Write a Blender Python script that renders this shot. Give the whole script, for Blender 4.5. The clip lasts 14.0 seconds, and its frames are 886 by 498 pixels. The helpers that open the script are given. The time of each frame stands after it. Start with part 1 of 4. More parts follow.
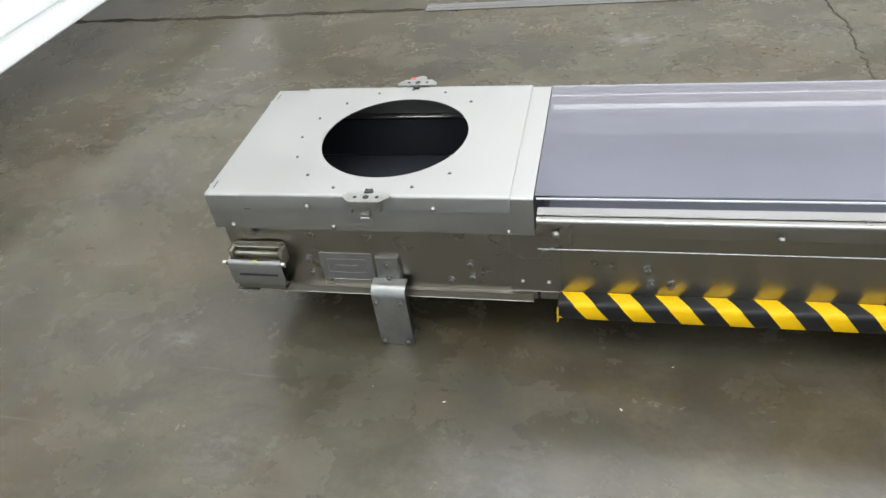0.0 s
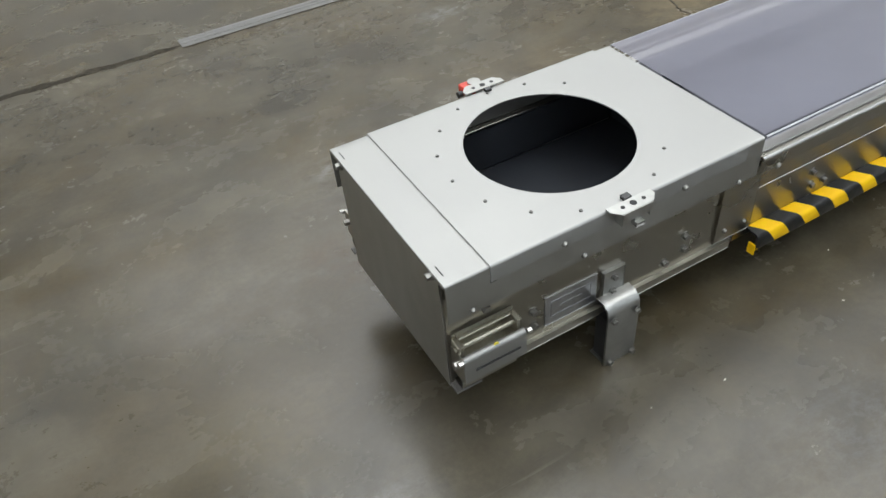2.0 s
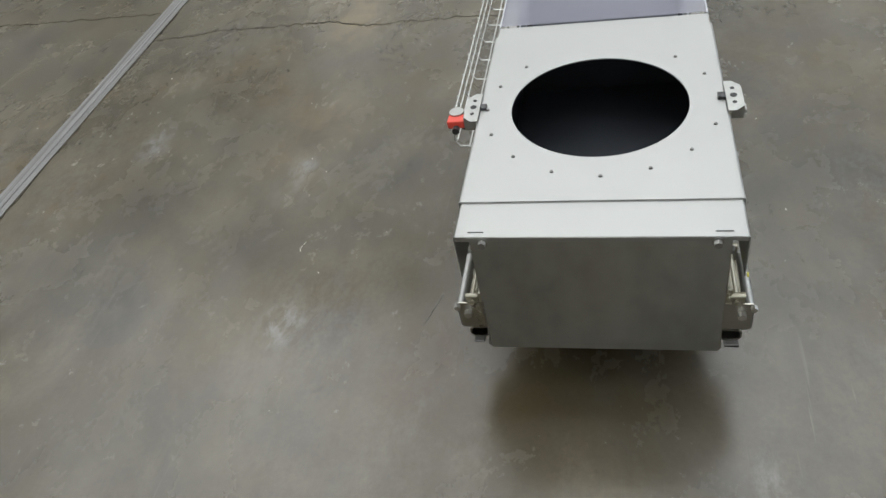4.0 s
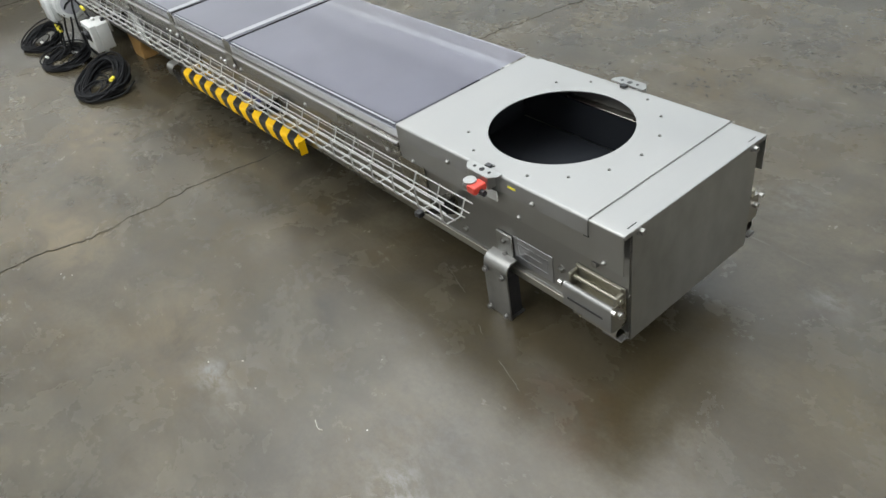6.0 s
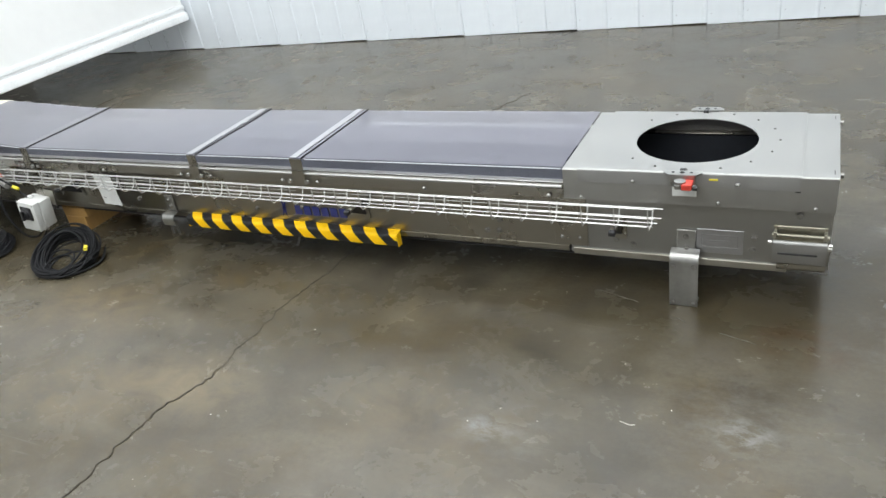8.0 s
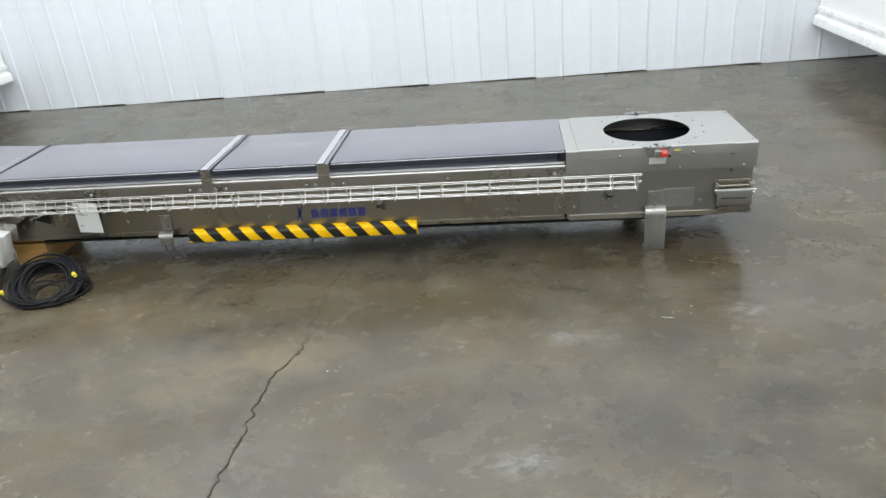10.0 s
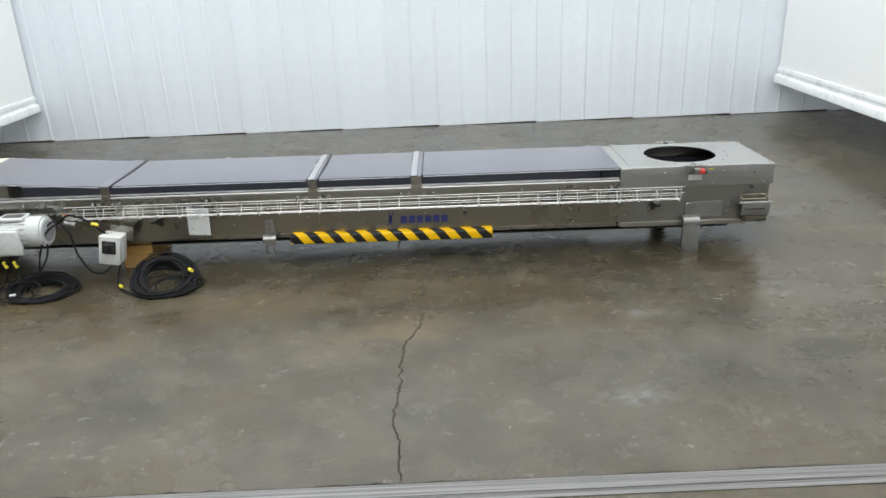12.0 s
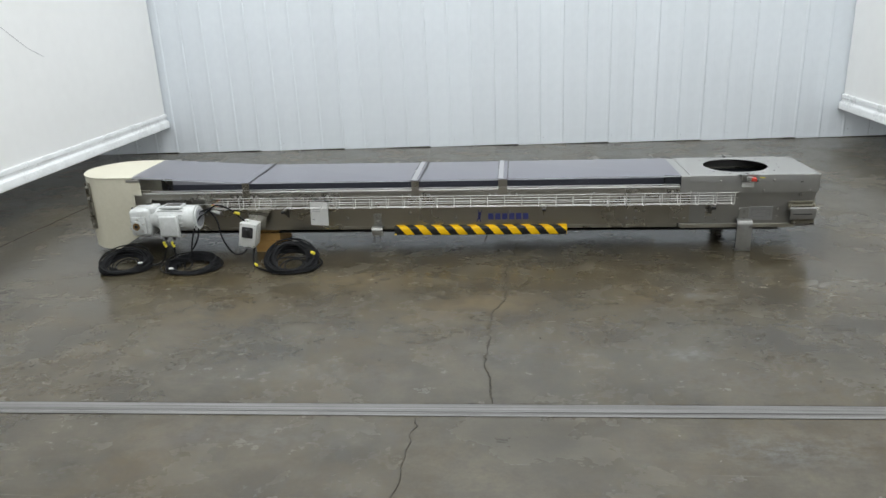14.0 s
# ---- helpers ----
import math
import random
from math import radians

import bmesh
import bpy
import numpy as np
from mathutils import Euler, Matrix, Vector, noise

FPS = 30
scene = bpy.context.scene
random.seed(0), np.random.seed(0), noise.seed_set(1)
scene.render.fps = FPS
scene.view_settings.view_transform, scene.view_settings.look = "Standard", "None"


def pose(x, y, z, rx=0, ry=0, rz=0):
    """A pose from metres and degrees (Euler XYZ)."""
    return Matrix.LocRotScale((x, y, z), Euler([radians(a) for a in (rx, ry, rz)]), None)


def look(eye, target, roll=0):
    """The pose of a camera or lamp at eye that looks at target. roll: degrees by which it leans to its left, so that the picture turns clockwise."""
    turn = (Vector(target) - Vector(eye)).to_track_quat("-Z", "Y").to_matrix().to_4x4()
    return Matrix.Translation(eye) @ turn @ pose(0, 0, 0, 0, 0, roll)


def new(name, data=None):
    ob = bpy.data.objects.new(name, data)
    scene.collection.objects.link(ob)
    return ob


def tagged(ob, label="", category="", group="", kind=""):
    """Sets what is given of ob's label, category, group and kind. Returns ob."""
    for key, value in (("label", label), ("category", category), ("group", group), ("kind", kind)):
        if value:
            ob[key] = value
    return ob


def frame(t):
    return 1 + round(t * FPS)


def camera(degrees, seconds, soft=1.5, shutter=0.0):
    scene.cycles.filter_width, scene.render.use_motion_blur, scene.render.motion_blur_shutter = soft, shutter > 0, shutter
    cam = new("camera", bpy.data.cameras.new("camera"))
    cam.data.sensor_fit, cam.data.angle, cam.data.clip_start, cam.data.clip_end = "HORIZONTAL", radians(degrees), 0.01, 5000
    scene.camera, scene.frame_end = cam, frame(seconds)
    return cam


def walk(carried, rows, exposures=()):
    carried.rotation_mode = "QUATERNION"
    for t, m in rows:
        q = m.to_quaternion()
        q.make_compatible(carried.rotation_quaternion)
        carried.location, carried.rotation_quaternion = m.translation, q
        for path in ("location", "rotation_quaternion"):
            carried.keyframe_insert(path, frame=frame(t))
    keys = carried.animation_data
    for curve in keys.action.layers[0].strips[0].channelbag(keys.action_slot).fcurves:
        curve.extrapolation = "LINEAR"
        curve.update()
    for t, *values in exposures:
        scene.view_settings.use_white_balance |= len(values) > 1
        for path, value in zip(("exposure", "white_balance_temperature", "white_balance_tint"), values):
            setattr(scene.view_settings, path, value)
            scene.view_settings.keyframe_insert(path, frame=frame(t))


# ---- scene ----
cam = camera(62.5, 14.0)
EXPOSURES = ((0.0, 0.18), (1.0, 0.12), (2.5, -0.32), (5.0, -0.26), (6.0, -0.10), (7.5, 0.08), (8.0, 0.10), (11.0, 0.04), (12.5, -0.24), (14.0, -0.42))
LAMP = 9.05
PATH = [
    (0, (-1.022, 1.956, 1.485), (-0.581, 0.449, 0.245), -8.3),
    (0.5, (-0.614, 1.908, 1.478), (-0.36, 0.386, 0.205), -6.3),
    (1, (-0.251, 1.829, 1.497), (-0.278, 0.292, 0.218), -4.6),
    (1.5, (0.079, 1.622, 1.485), (-0.176, 0.123, 0.185), -6.4),
    (2, (0.433, 1.453, 1.481), (-0.217, 0.114, 0.145), -5.9),
    (2.5, (0.696, 1.238, 1.48), (-0.227, 0.105, 0.113), -5.3),
    (2.7, (0.775, 1.124, 1.473), (-0.169, 0.003, 0.112), -9.6),
    (4.8, (1.071, -0.154, 1.486), (-0.388, 0.014, 0.13), -8.9),
    (5, (1.047, -0.273, 1.494), (-0.384, 0.045, 0.133), -7.7),
    (5.5, (0.929, -0.61, 1.502), (-0.458, -0.073, 0.165), -10.5),
    (6, (0.823, -1.006, 1.538), (-0.494, -0.148, 0.302), -11.0),
    (6.5, (0.632, -1.329, 1.543), (-0.644, -0.24, 0.454), -9.5),
    (7, (0.399, -1.633, 1.553), (-0.738, -0.405, 0.459), -7.5),
    (7.5, (0.176, -2.0, 1.582), (-0.8, -0.603, 0.535), -8.9),
    (8, (-0.094, -2.23, 1.563), (-0.963, -0.715, 0.589), -10.4),
    (8.2, (-0.188, -2.317, 1.581), (-0.939, -0.756, 0.583), -8.8),
    (10.3, (-1.229, -3.342, 1.591), (-1.383, -1.534, 0.749), -4.0),
    (10.5, (-1.326, -3.396, 1.59), (-1.457, -1.582, 0.756), -2.9),
    (11, (-1.583, -3.512, 1.619), (-1.712, -1.686, 0.813), -5.7),
    (11.5, (-1.791, -3.741, 1.618), (-1.832, -1.892, 0.857), -4.2),
    (12, (-1.824, -3.926, 1.616), (-1.839, -2.066, 0.882), -2.4),
    (12.5, (-1.849, -4.163, 1.645), (-1.932, -2.286, 0.96), -1.7),
    (13, (-1.932, -4.404, 1.645), (-2.033, -2.518, 0.985), -3.5),
    (13.5, (-1.91, -4.552, 1.631), (-2.046, -2.663, 0.989), -2.4),
    (14, (-1.902, -4.678, 1.653), (-2.103, -2.798, 1.0), -2.6),
]
walk(cam, [(t, look(*p)) for t, *p in PATH], EXPOSURES)

# ---- light ----
world = bpy.data.worlds.new("world")
scene.world = world
world.use_nodes = True
world.node_tree.nodes["Background"].inputs[0].default_value = (0.9, 0.95, 1.0, 1)
world.node_tree.nodes["Background"].inputs[1].default_value = 0.1


def area_lamp(x, y, z, length, width, watts, turn=0.0):
    data = bpy.data.lights.new("ceiling_tube", "AREA")
    data.shape, data.size, data.size_y, data.energy = "RECTANGLE", length, width, watts
    data.color = (0.965, 0.992, 1.0)
    ob = new("ceiling_tube", data)
    ob.matrix_world = pose(x, y, z, 0, 0, turn)
    return ob


# broad diffuse lamps added unseen under the ceiling, brightest over the bay's open front
area_lamp(-2.2, -3.45, 5.54, 5.5, 2.9, LAMP * 5.5 * 2.9 * 1.5)
for lx, wide in ((-7.6, 2.6), (3.3, 2.8)):
    area_lamp(lx, -2.2, 5.54, wide, 9.0, LAMP * wide * 9.0 * 0.48)
for ly, deep, gain in ((1.5, 3.9, 1.26), (-1.25, 1.3, 1.2), (-6.3, 2.4, 1.1)):
    area_lamp(-2.2, ly, 5.54, 7.4, deep, LAMP * 7.4 * deep * gain)


# ---- materials ----
def material(name, colour, rough=0.5, metal=0.0, dark=None, scale=6.0, stretch=(1, 1, 1), amount=0.5, rough_var=0.1,
             fine=60.0, bump=0.0, bump_scale=80.0, spec=0.5, coords="Object", each=0.0):
    """Colour that drifts between two tones at two scales, with uneven gloss and a fine relief."""
    m = bpy.data.materials.new(name)
    m.use_nodes = True
    n, l = m.node_tree.nodes, m.node_tree.links
    b = n["Principled BSDF"]
    b.inputs["Metallic"].default_value = metal
    b.inputs["Specular IOR Level"].default_value = spec
    tc = n.new("ShaderNodeTexCoord")
    mp = n.new("ShaderNodeMapping")
    mp.inputs["Scale"].default_value = stretch
    l.new(tc.outputs[coords], mp.inputs["Vector"])
    big = n.new("ShaderNodeTexNoise")
    big.inputs["Scale"].default_value, big.inputs["Detail"].default_value = scale, 5
    l.new(mp.outputs[0], big.inputs["Vector"])
    small = n.new("ShaderNodeTexNoise")
    small.inputs["Scale"].default_value, small.inputs["Detail"].default_value = fine, 4
    l.new(mp.outputs[0], small.inputs["Vector"])
    mix = n.new("ShaderNodeMix")
    mix.data_type = "FLOAT"
    mix.inputs[0].default_value = 0.4
    l.new(big.outputs[0], mix.inputs[2])
    l.new(small.outputs[0], mix.inputs[3])
    ramp = n.new("ShaderNodeValToRGB")
    ramp.color_ramp.elements[0].position, ramp.color_ramp.elements[1].position = 0.5 - 0.3 * amount, 0.5 + 0.3 * amount
    d = dark or tuple(c * 0.8 for c in colour)
    ramp.color_ramp.elements[0].color, ramp.color_ramp.elements[1].color = (*d, 1), (*colour, 1)
    l.new(mix.outputs[0], ramp.inputs[0])
    out = ramp.outputs[0]
    if each:
        info = n.new("ShaderNodeObjectInfo")
        span = n.new("ShaderNodeMapRange")
        span.inputs[3].default_value, span.inputs[4].default_value = 1 - each, 1 + each
        l.new(info.outputs["Random"], span.inputs[0])
        hsv = n.new("ShaderNodeHueSaturation")
        l.new(span.outputs[0], hsv.inputs["Value"])
        l.new(out, hsv.inputs["Color"])
        out = hsv.outputs[0]
    l.new(out, b.inputs["Base Color"])
    mr = n.new("ShaderNodeMapRange")
    mr.inputs[1].default_value, mr.inputs[2].default_value = 0.3, 0.7
    mr.inputs[3].default_value, mr.inputs[4].default_value = max(rough - rough_var, 0.02), min(rough + rough_var, 1)
    l.new(mix.outputs[0], mr.inputs[0])
    l.new(mr.outputs[0], b.inputs["Roughness"])
    if bump:
        tex = n.new("ShaderNodeTexNoise")
        tex.inputs["Scale"].default_value, tex.inputs["Detail"].default_value = bump_scale, 3
        l.new(mp.outputs[0], tex.inputs["Vector"])
        bp = n.new("ShaderNodeBump")
        bp.inputs["Strength"].default_value, bp.inputs["Distance"].default_value = bump, 0.01
        l.new(tex.outputs[0], bp.inputs["Height"])
        l.new(bp.outputs[0], b.inputs["Normal"])
    return m


def concrete():
    """Worn, sealed warehouse concrete: grey and ochre clouds, rubbed pale scuffs, glossy where the sealer is left."""
    m = bpy.data.materials.new("polished_concrete")
    m.use_nodes = True
    n, l = m.node_tree.nodes, m.node_tree.links
    b = n["Principled BSDF"]
    tc = n.new("ShaderNodeTexCoord")

    def clouds(scale, detail, rough, stretch=(1, 1, 1), shift=(0, 0, 0), warp=0.0):
        mp = n.new("ShaderNodeMapping")
        mp.inputs["Scale"].default_value, mp.inputs["Location"].default_value = stretch, shift
        l.new(tc.outputs["Object"], mp.inputs["Vector"])
        t = n.new("ShaderNodeTexNoise")
        t.inputs["Scale"].default_value, t.inputs["Detail"].default_value = scale, detail
        t.inputs["Roughness"].default_value, t.inputs["Distortion"].default_value = rough, warp
        l.new(mp.outputs[0], t.inputs["Vector"])
        return t.outputs[0]

    def ramp(value, p0, p1, c0=(0, 0, 0), c1=(1, 1, 1)):
        r = n.new("ShaderNodeValToRGB")
        r.color_ramp.elements[0].position, r.color_ramp.elements[1].position = p0, p1
        r.color_ramp.elements[0].color, r.color_ramp.elements[1].color = (*c0, 1), (*c1, 1)
        l.new(value, r.inputs[0])
        return r.outputs[0]

    def blend(factor, a, c, kind="MIX"):
        x = n.new("ShaderNodeMix")
        x.data_type, x.blend_type = "RGBA", kind
        if isinstance(factor, float):
            x.inputs[0].default_value = factor
        else:
            l.new(factor, x.inputs[0])
        for slot, v in ((6, a), (7, c)):
            if isinstance(v, tuple):
                x.inputs[slot].default_value = (*v, 1)
            else:
                l.new(v, x.inputs[slot])
        return x.outputs[2]

    def times(a, c):
        x = n.new("ShaderNodeMath")
        x.operation = "MULTIPLY"
        for slot, v in ((0, a), (1, c)):
            if isinstance(v, float):
                x.inputs[slot].default_value = v
            else:
                l.new(v, x.inputs[slot])
        return x.outputs[0]

    def spot(x, y, rx, ry, edge):
        mp = n.new("ShaderNodeMapping")
        mp.inputs["Location"].default_value = (-x / rx, -y / ry, 0)
        mp.inputs["Scale"].default_value = (1 / rx, 1 / ry, 0)
        l.new(tc.outputs["Object"], mp.inputs["Vector"])
        g = n.new("ShaderNodeTexGradient")
        g.gradient_type = "SPHERICAL"
        l.new(mp.outputs[0], g.inputs[0])
        k = n.new("ShaderNodeMath")
        k.operation = "MULTIPLY"
        l.new(g.outputs["Fac"], k.inputs[0])
        l.new(edge, k.inputs[1])
        return k.outputs[0]

    base = ramp(clouds(1.3, 9, 0.62, warp=0.25), 0.36, 0.62, GREY_DARK, GREY_LIGHT)
    ochre = ramp(clouds(1.5, 10, 0.63, shift=(3, 7, 0), warp=0.3), 0.41, 0.64)
    colour = blend(times(ochre, 0.72), base, OCHRE)
    streak = ramp(clouds(1.6, 6, 0.64, (0.35, 1.3, 1), (9, 2, 0), 0.4), 0.50, 0.72)
    colour = blend(times(streak, 0.5), colour, PALE)
    patch = ramp(clouds(3.4, 8, 0.66, (0.75, 1.25, 1), shift=(1, 4, 0), warp=0.35), 0.44, 0.70)
    colour = blend(times(patch, 0.68), colour, (0.116, 0.103, 0.073))
    islands = ramp(clouds(5.2, 8, 0.68, (0.9, 1.2, 1), shift=(12, 3, 0), warp=0.25), 0.45, 0.74)
    colour = blend(times(islands, 0.40), colour, (0.110, 0.095, 0.064))
    worn = ramp(clouds(3.0, 8, 0.66, (1.1, 0.9, 1), shift=(2, 15, 0), warp=0.3), 0.45, 0.68)
    colour = blend(times(worn, 0.60), colour, (0.040, 0.035, 0.027))
    # ragged brown patches round the hopper end and along the near side
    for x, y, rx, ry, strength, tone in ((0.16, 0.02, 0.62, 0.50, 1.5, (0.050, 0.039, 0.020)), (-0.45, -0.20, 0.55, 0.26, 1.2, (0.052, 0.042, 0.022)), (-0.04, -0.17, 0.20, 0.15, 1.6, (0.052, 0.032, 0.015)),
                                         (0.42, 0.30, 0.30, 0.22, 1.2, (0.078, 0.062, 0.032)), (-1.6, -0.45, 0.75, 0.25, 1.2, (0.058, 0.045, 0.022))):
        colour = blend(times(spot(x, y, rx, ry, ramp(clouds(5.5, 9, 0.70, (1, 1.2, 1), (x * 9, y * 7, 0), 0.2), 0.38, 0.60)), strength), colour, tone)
    flecks = times(ramp(clouds(24, 5, 0.62, (1, 1.3, 1), (8, 3, 0), 0.3), 0.56, 0.70), ochre)
    colour = blend(times(flecks, 0.45), colour, (0.030, 0.024, 0.015))
    fine = ramp(clouds(55, 5, 0.75), 0.30, 0.70, (0.86, 0.86, 0.86), (1.1, 1.1, 1.1))
    colour = blend(1.0, colour, fine, "MULTIPLY")
    pits = ramp(clouds(17, 3, 0.6, shift=(5, 1, 0)), 0.24, 0.34, (0.55, 0.52, 0.48), (1, 1, 1))
    colour = blend(0.5, colour, pits, "MULTIPLY")
    for angle, shift, strength in ((0.5, (3, 9, 0), 0.30), (-0.35, (7, 2, 0), 0.26), (1.2, (1, 5, 0), 0.22)):
        turn = n.new("ShaderNodeMapping")
        turn.inputs["Rotation"].default_value, turn.inputs["Location"].default_value = (0, 0, angle), shift
        turn.inputs["Scale"].default_value = (1.6, 46, 1)
        l.new(tc.outputs["Object"], turn.inputs["Vector"])
        line = n.new("ShaderNodeTexNoise")
        line.inputs["Scale"].default_value, line.inputs["Detail"].default_value, line.inputs["Distortion"].default_value = 1.6, 2, 0.25
        l.new(turn.outputs[0], line.inputs["Vector"])
        where = ramp(clouds(1.9, 3, 0.5, shift=shift), 0.56, 0.66)
        scratch = times(ramp(line.outputs[0], 0.66, 0.74), where)
        colour = blend(times(scratch, strength), colour, (0.20, 0.185, 0.155))
    soft = ramp(clouds(4.5, 7, 0.66, (1, 1.4, 1), (4, 3, 0), 0.6), 0.36, 0.62)
    rub = ramp(clouds(11, 10, 0.80, (1, 1.6, 1), (2, 8, 0), 0.2), 0.44, 0.68)
    for x, y, rx, ry, strength in ((0.24, 0.62, 0.12, 0.09, 0.9), (-0.86, -0.75, 0.24, 0.16, 0.7),
                                   (-0.2, -0.55, 0.34, 0.3, 0.4), (-0.08, 0.99, 0.2, 0.14, 0.6), (-0.75, 1.0, 0.3, 0.2, 0.4),
                                   (-0.9, -2.25, 0.5, 0.16, 0.6), (-2.9, -2.2, 0.7, 0.14, 0.5), (-0.75, -1.72, 1.0, 0.2, 0.4),
                                   (-3.0, -1.7, 1.0, 0.16, 0.4), (-1.9, -1.5, 0.5, 0.25, 0.35)):
        colour = blend(times(spot(x, y, rx, ry, rub), strength), colour, (0.17, 0.168, 0.160))
    for x, y, rx, ry in ((-0.178, -0.623, 0.10, 0.08), (-0.898, -0.776, 0.11, 0.06), (-1.10, -1.48, 0.16, 0.09)):
        colour = blend(times(spot(x, y, rx, ry, rub), 1.5), colour, (0.19, 0.19, 0.18))
    for x, y, rx, ry, strength in ((-2.05, -0.85, 0.40, 0.24, 1.3), (-2.90, -0.50, 0.55, 0.24, 1.3), (-2.45, -1.00, 0.50, 0.26, 1.0), (-1.2, -0.75, 0.5, 0.24, 0.9), (-3.6, -0.95, 0.7, 0.3, 1.0)):
        colour = blend(times(spot(x, y, rx, ry, soft), strength), colour, (0.125, 0.100, 0.060))
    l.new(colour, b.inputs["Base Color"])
    gloss = ramp(clouds(1.7, 7, 0.65, shift=(6, 6, 0), warp=0.5), 0.35, 0.68, (FLOOR_ROUGH[0],) * 3, (FLOOR_ROUGH[1],) * 3)
    rougher = n.new("ShaderNodeMath")
    rougher.operation = "MULTIPLY_ADD"
    rougher.inputs[1].default_value = 0.10
    l.new(islands, rougher.inputs[0])
    l.new(gloss, rougher.inputs[2])
    l.new(rougher.outputs[0], b.inputs["Roughness"])
    b.inputs["Specular IOR Level"].default_value = FLOOR_SPEC
    bp = n.new("ShaderNodeBump")
    bp.inputs["Strength"].default_value, bp.inputs["Distance"].default_value = 0.12, 0.004
    l.new(clouds(38, 4, 0.6), bp.inputs["Height"])
    l.new(bp.outputs[0], b.inputs["Normal"])
    return m


def clear_sheet(name, tint, veil, gleam):
    """Clear polycarbonate, its pale reflected haze coloured in; shines where it is seen along."""
    m = bpy.data.materials.new(name)
    m.use_nodes = True
    n, l = m.node_tree.nodes, m.node_tree.links
    n.remove(n["Principled BSDF"])
    through_it = n.new("ShaderNodeBsdfTransparent")
    through_it.inputs[0].default_value = (*tint, 1)
    # pale diffuse film stands in for haze and reflected light on the sheet
    film = n.new("ShaderNodeBsdfDiffuse")
    film.inputs[0].default_value = (0.282, 0.282, 0.342, 1)
    tc = n.new("ShaderNodeTexCoord")
    cloud = n.new("ShaderNodeTexNoise")
    cloud.inputs["Scale"].default_value, cloud.inputs["Detail"].default_value = 3.0, 6
    l.new(tc.outputs["Object"], cloud.inputs["Vector"])
    haze = n.new("ShaderNodeMapRange")
    haze.inputs[1].default_value, haze.inputs[2].default_value = 0.35, 0.65
    haze.inputs[3].default_value, haze.inputs[4].default_value = veil * 0.95, veil * 1.05
    l.new(cloud.outputs[0], haze.inputs[0])
    milky = n.new("ShaderNodeMixShader")
    l.new(haze.outputs[0], milky.inputs[0])
    l.new(through_it.outputs[0], milky.inputs[1])
    l.new(film.outputs[0], milky.inputs[2])
    shine = n.new("ShaderNodeBsdfGlossy")
    shine.inputs["Roughness"].default_value = 0.3
    facing = n.new("ShaderNodeLayerWeight")
    facing.inputs[0].default_value = 0.5
    power = n.new("ShaderNodeMath")
    power.operation = "POWER"
    power.inputs[1].default_value = 5.0
    l.new(facing.outputs["Facing"], power.inputs[0])
    gloss = n.new("ShaderNodeMapRange")
    gloss.inputs[3].default_value, gloss.inputs[4].default_value = gleam, 0.9
    l.new(power.outputs[0], gloss.inputs[0])
    top = n.new("ShaderNodeMixShader")
    l.new(gloss.outputs[0], top.inputs[0])
    l.new(milky.outputs[0], top.inputs[1])
    l.new(shine.outputs[0], top.inputs[2])
    l.new(top.outputs[0], n["Material Output"].inputs[0])
    return m


GREY_DARK, GREY_LIGHT, OCHRE, PALE = (0.034, 0.029, 0.019), (0.064, 0.056, 0.039), (0.078, 0.057, 0.025), (0.105, 0.094, 0.072)
FLOOR_ROUGH, FLOOR_SPEC = (0.17, 0.30), 0.55


def bare_sheet():
    """The inner face of a clear sheet: nothing but passage."""
    m = bpy.data.materials.new("clear_inner_face")
    m.use_nodes = True
    n = m.node_tree.nodes
    n.remove(n["Principled BSDF"])
    m.node_tree.links.new(n.new("ShaderNodeBsdfTransparent").outputs[0], n["Material Output"].inputs[0])
    return m


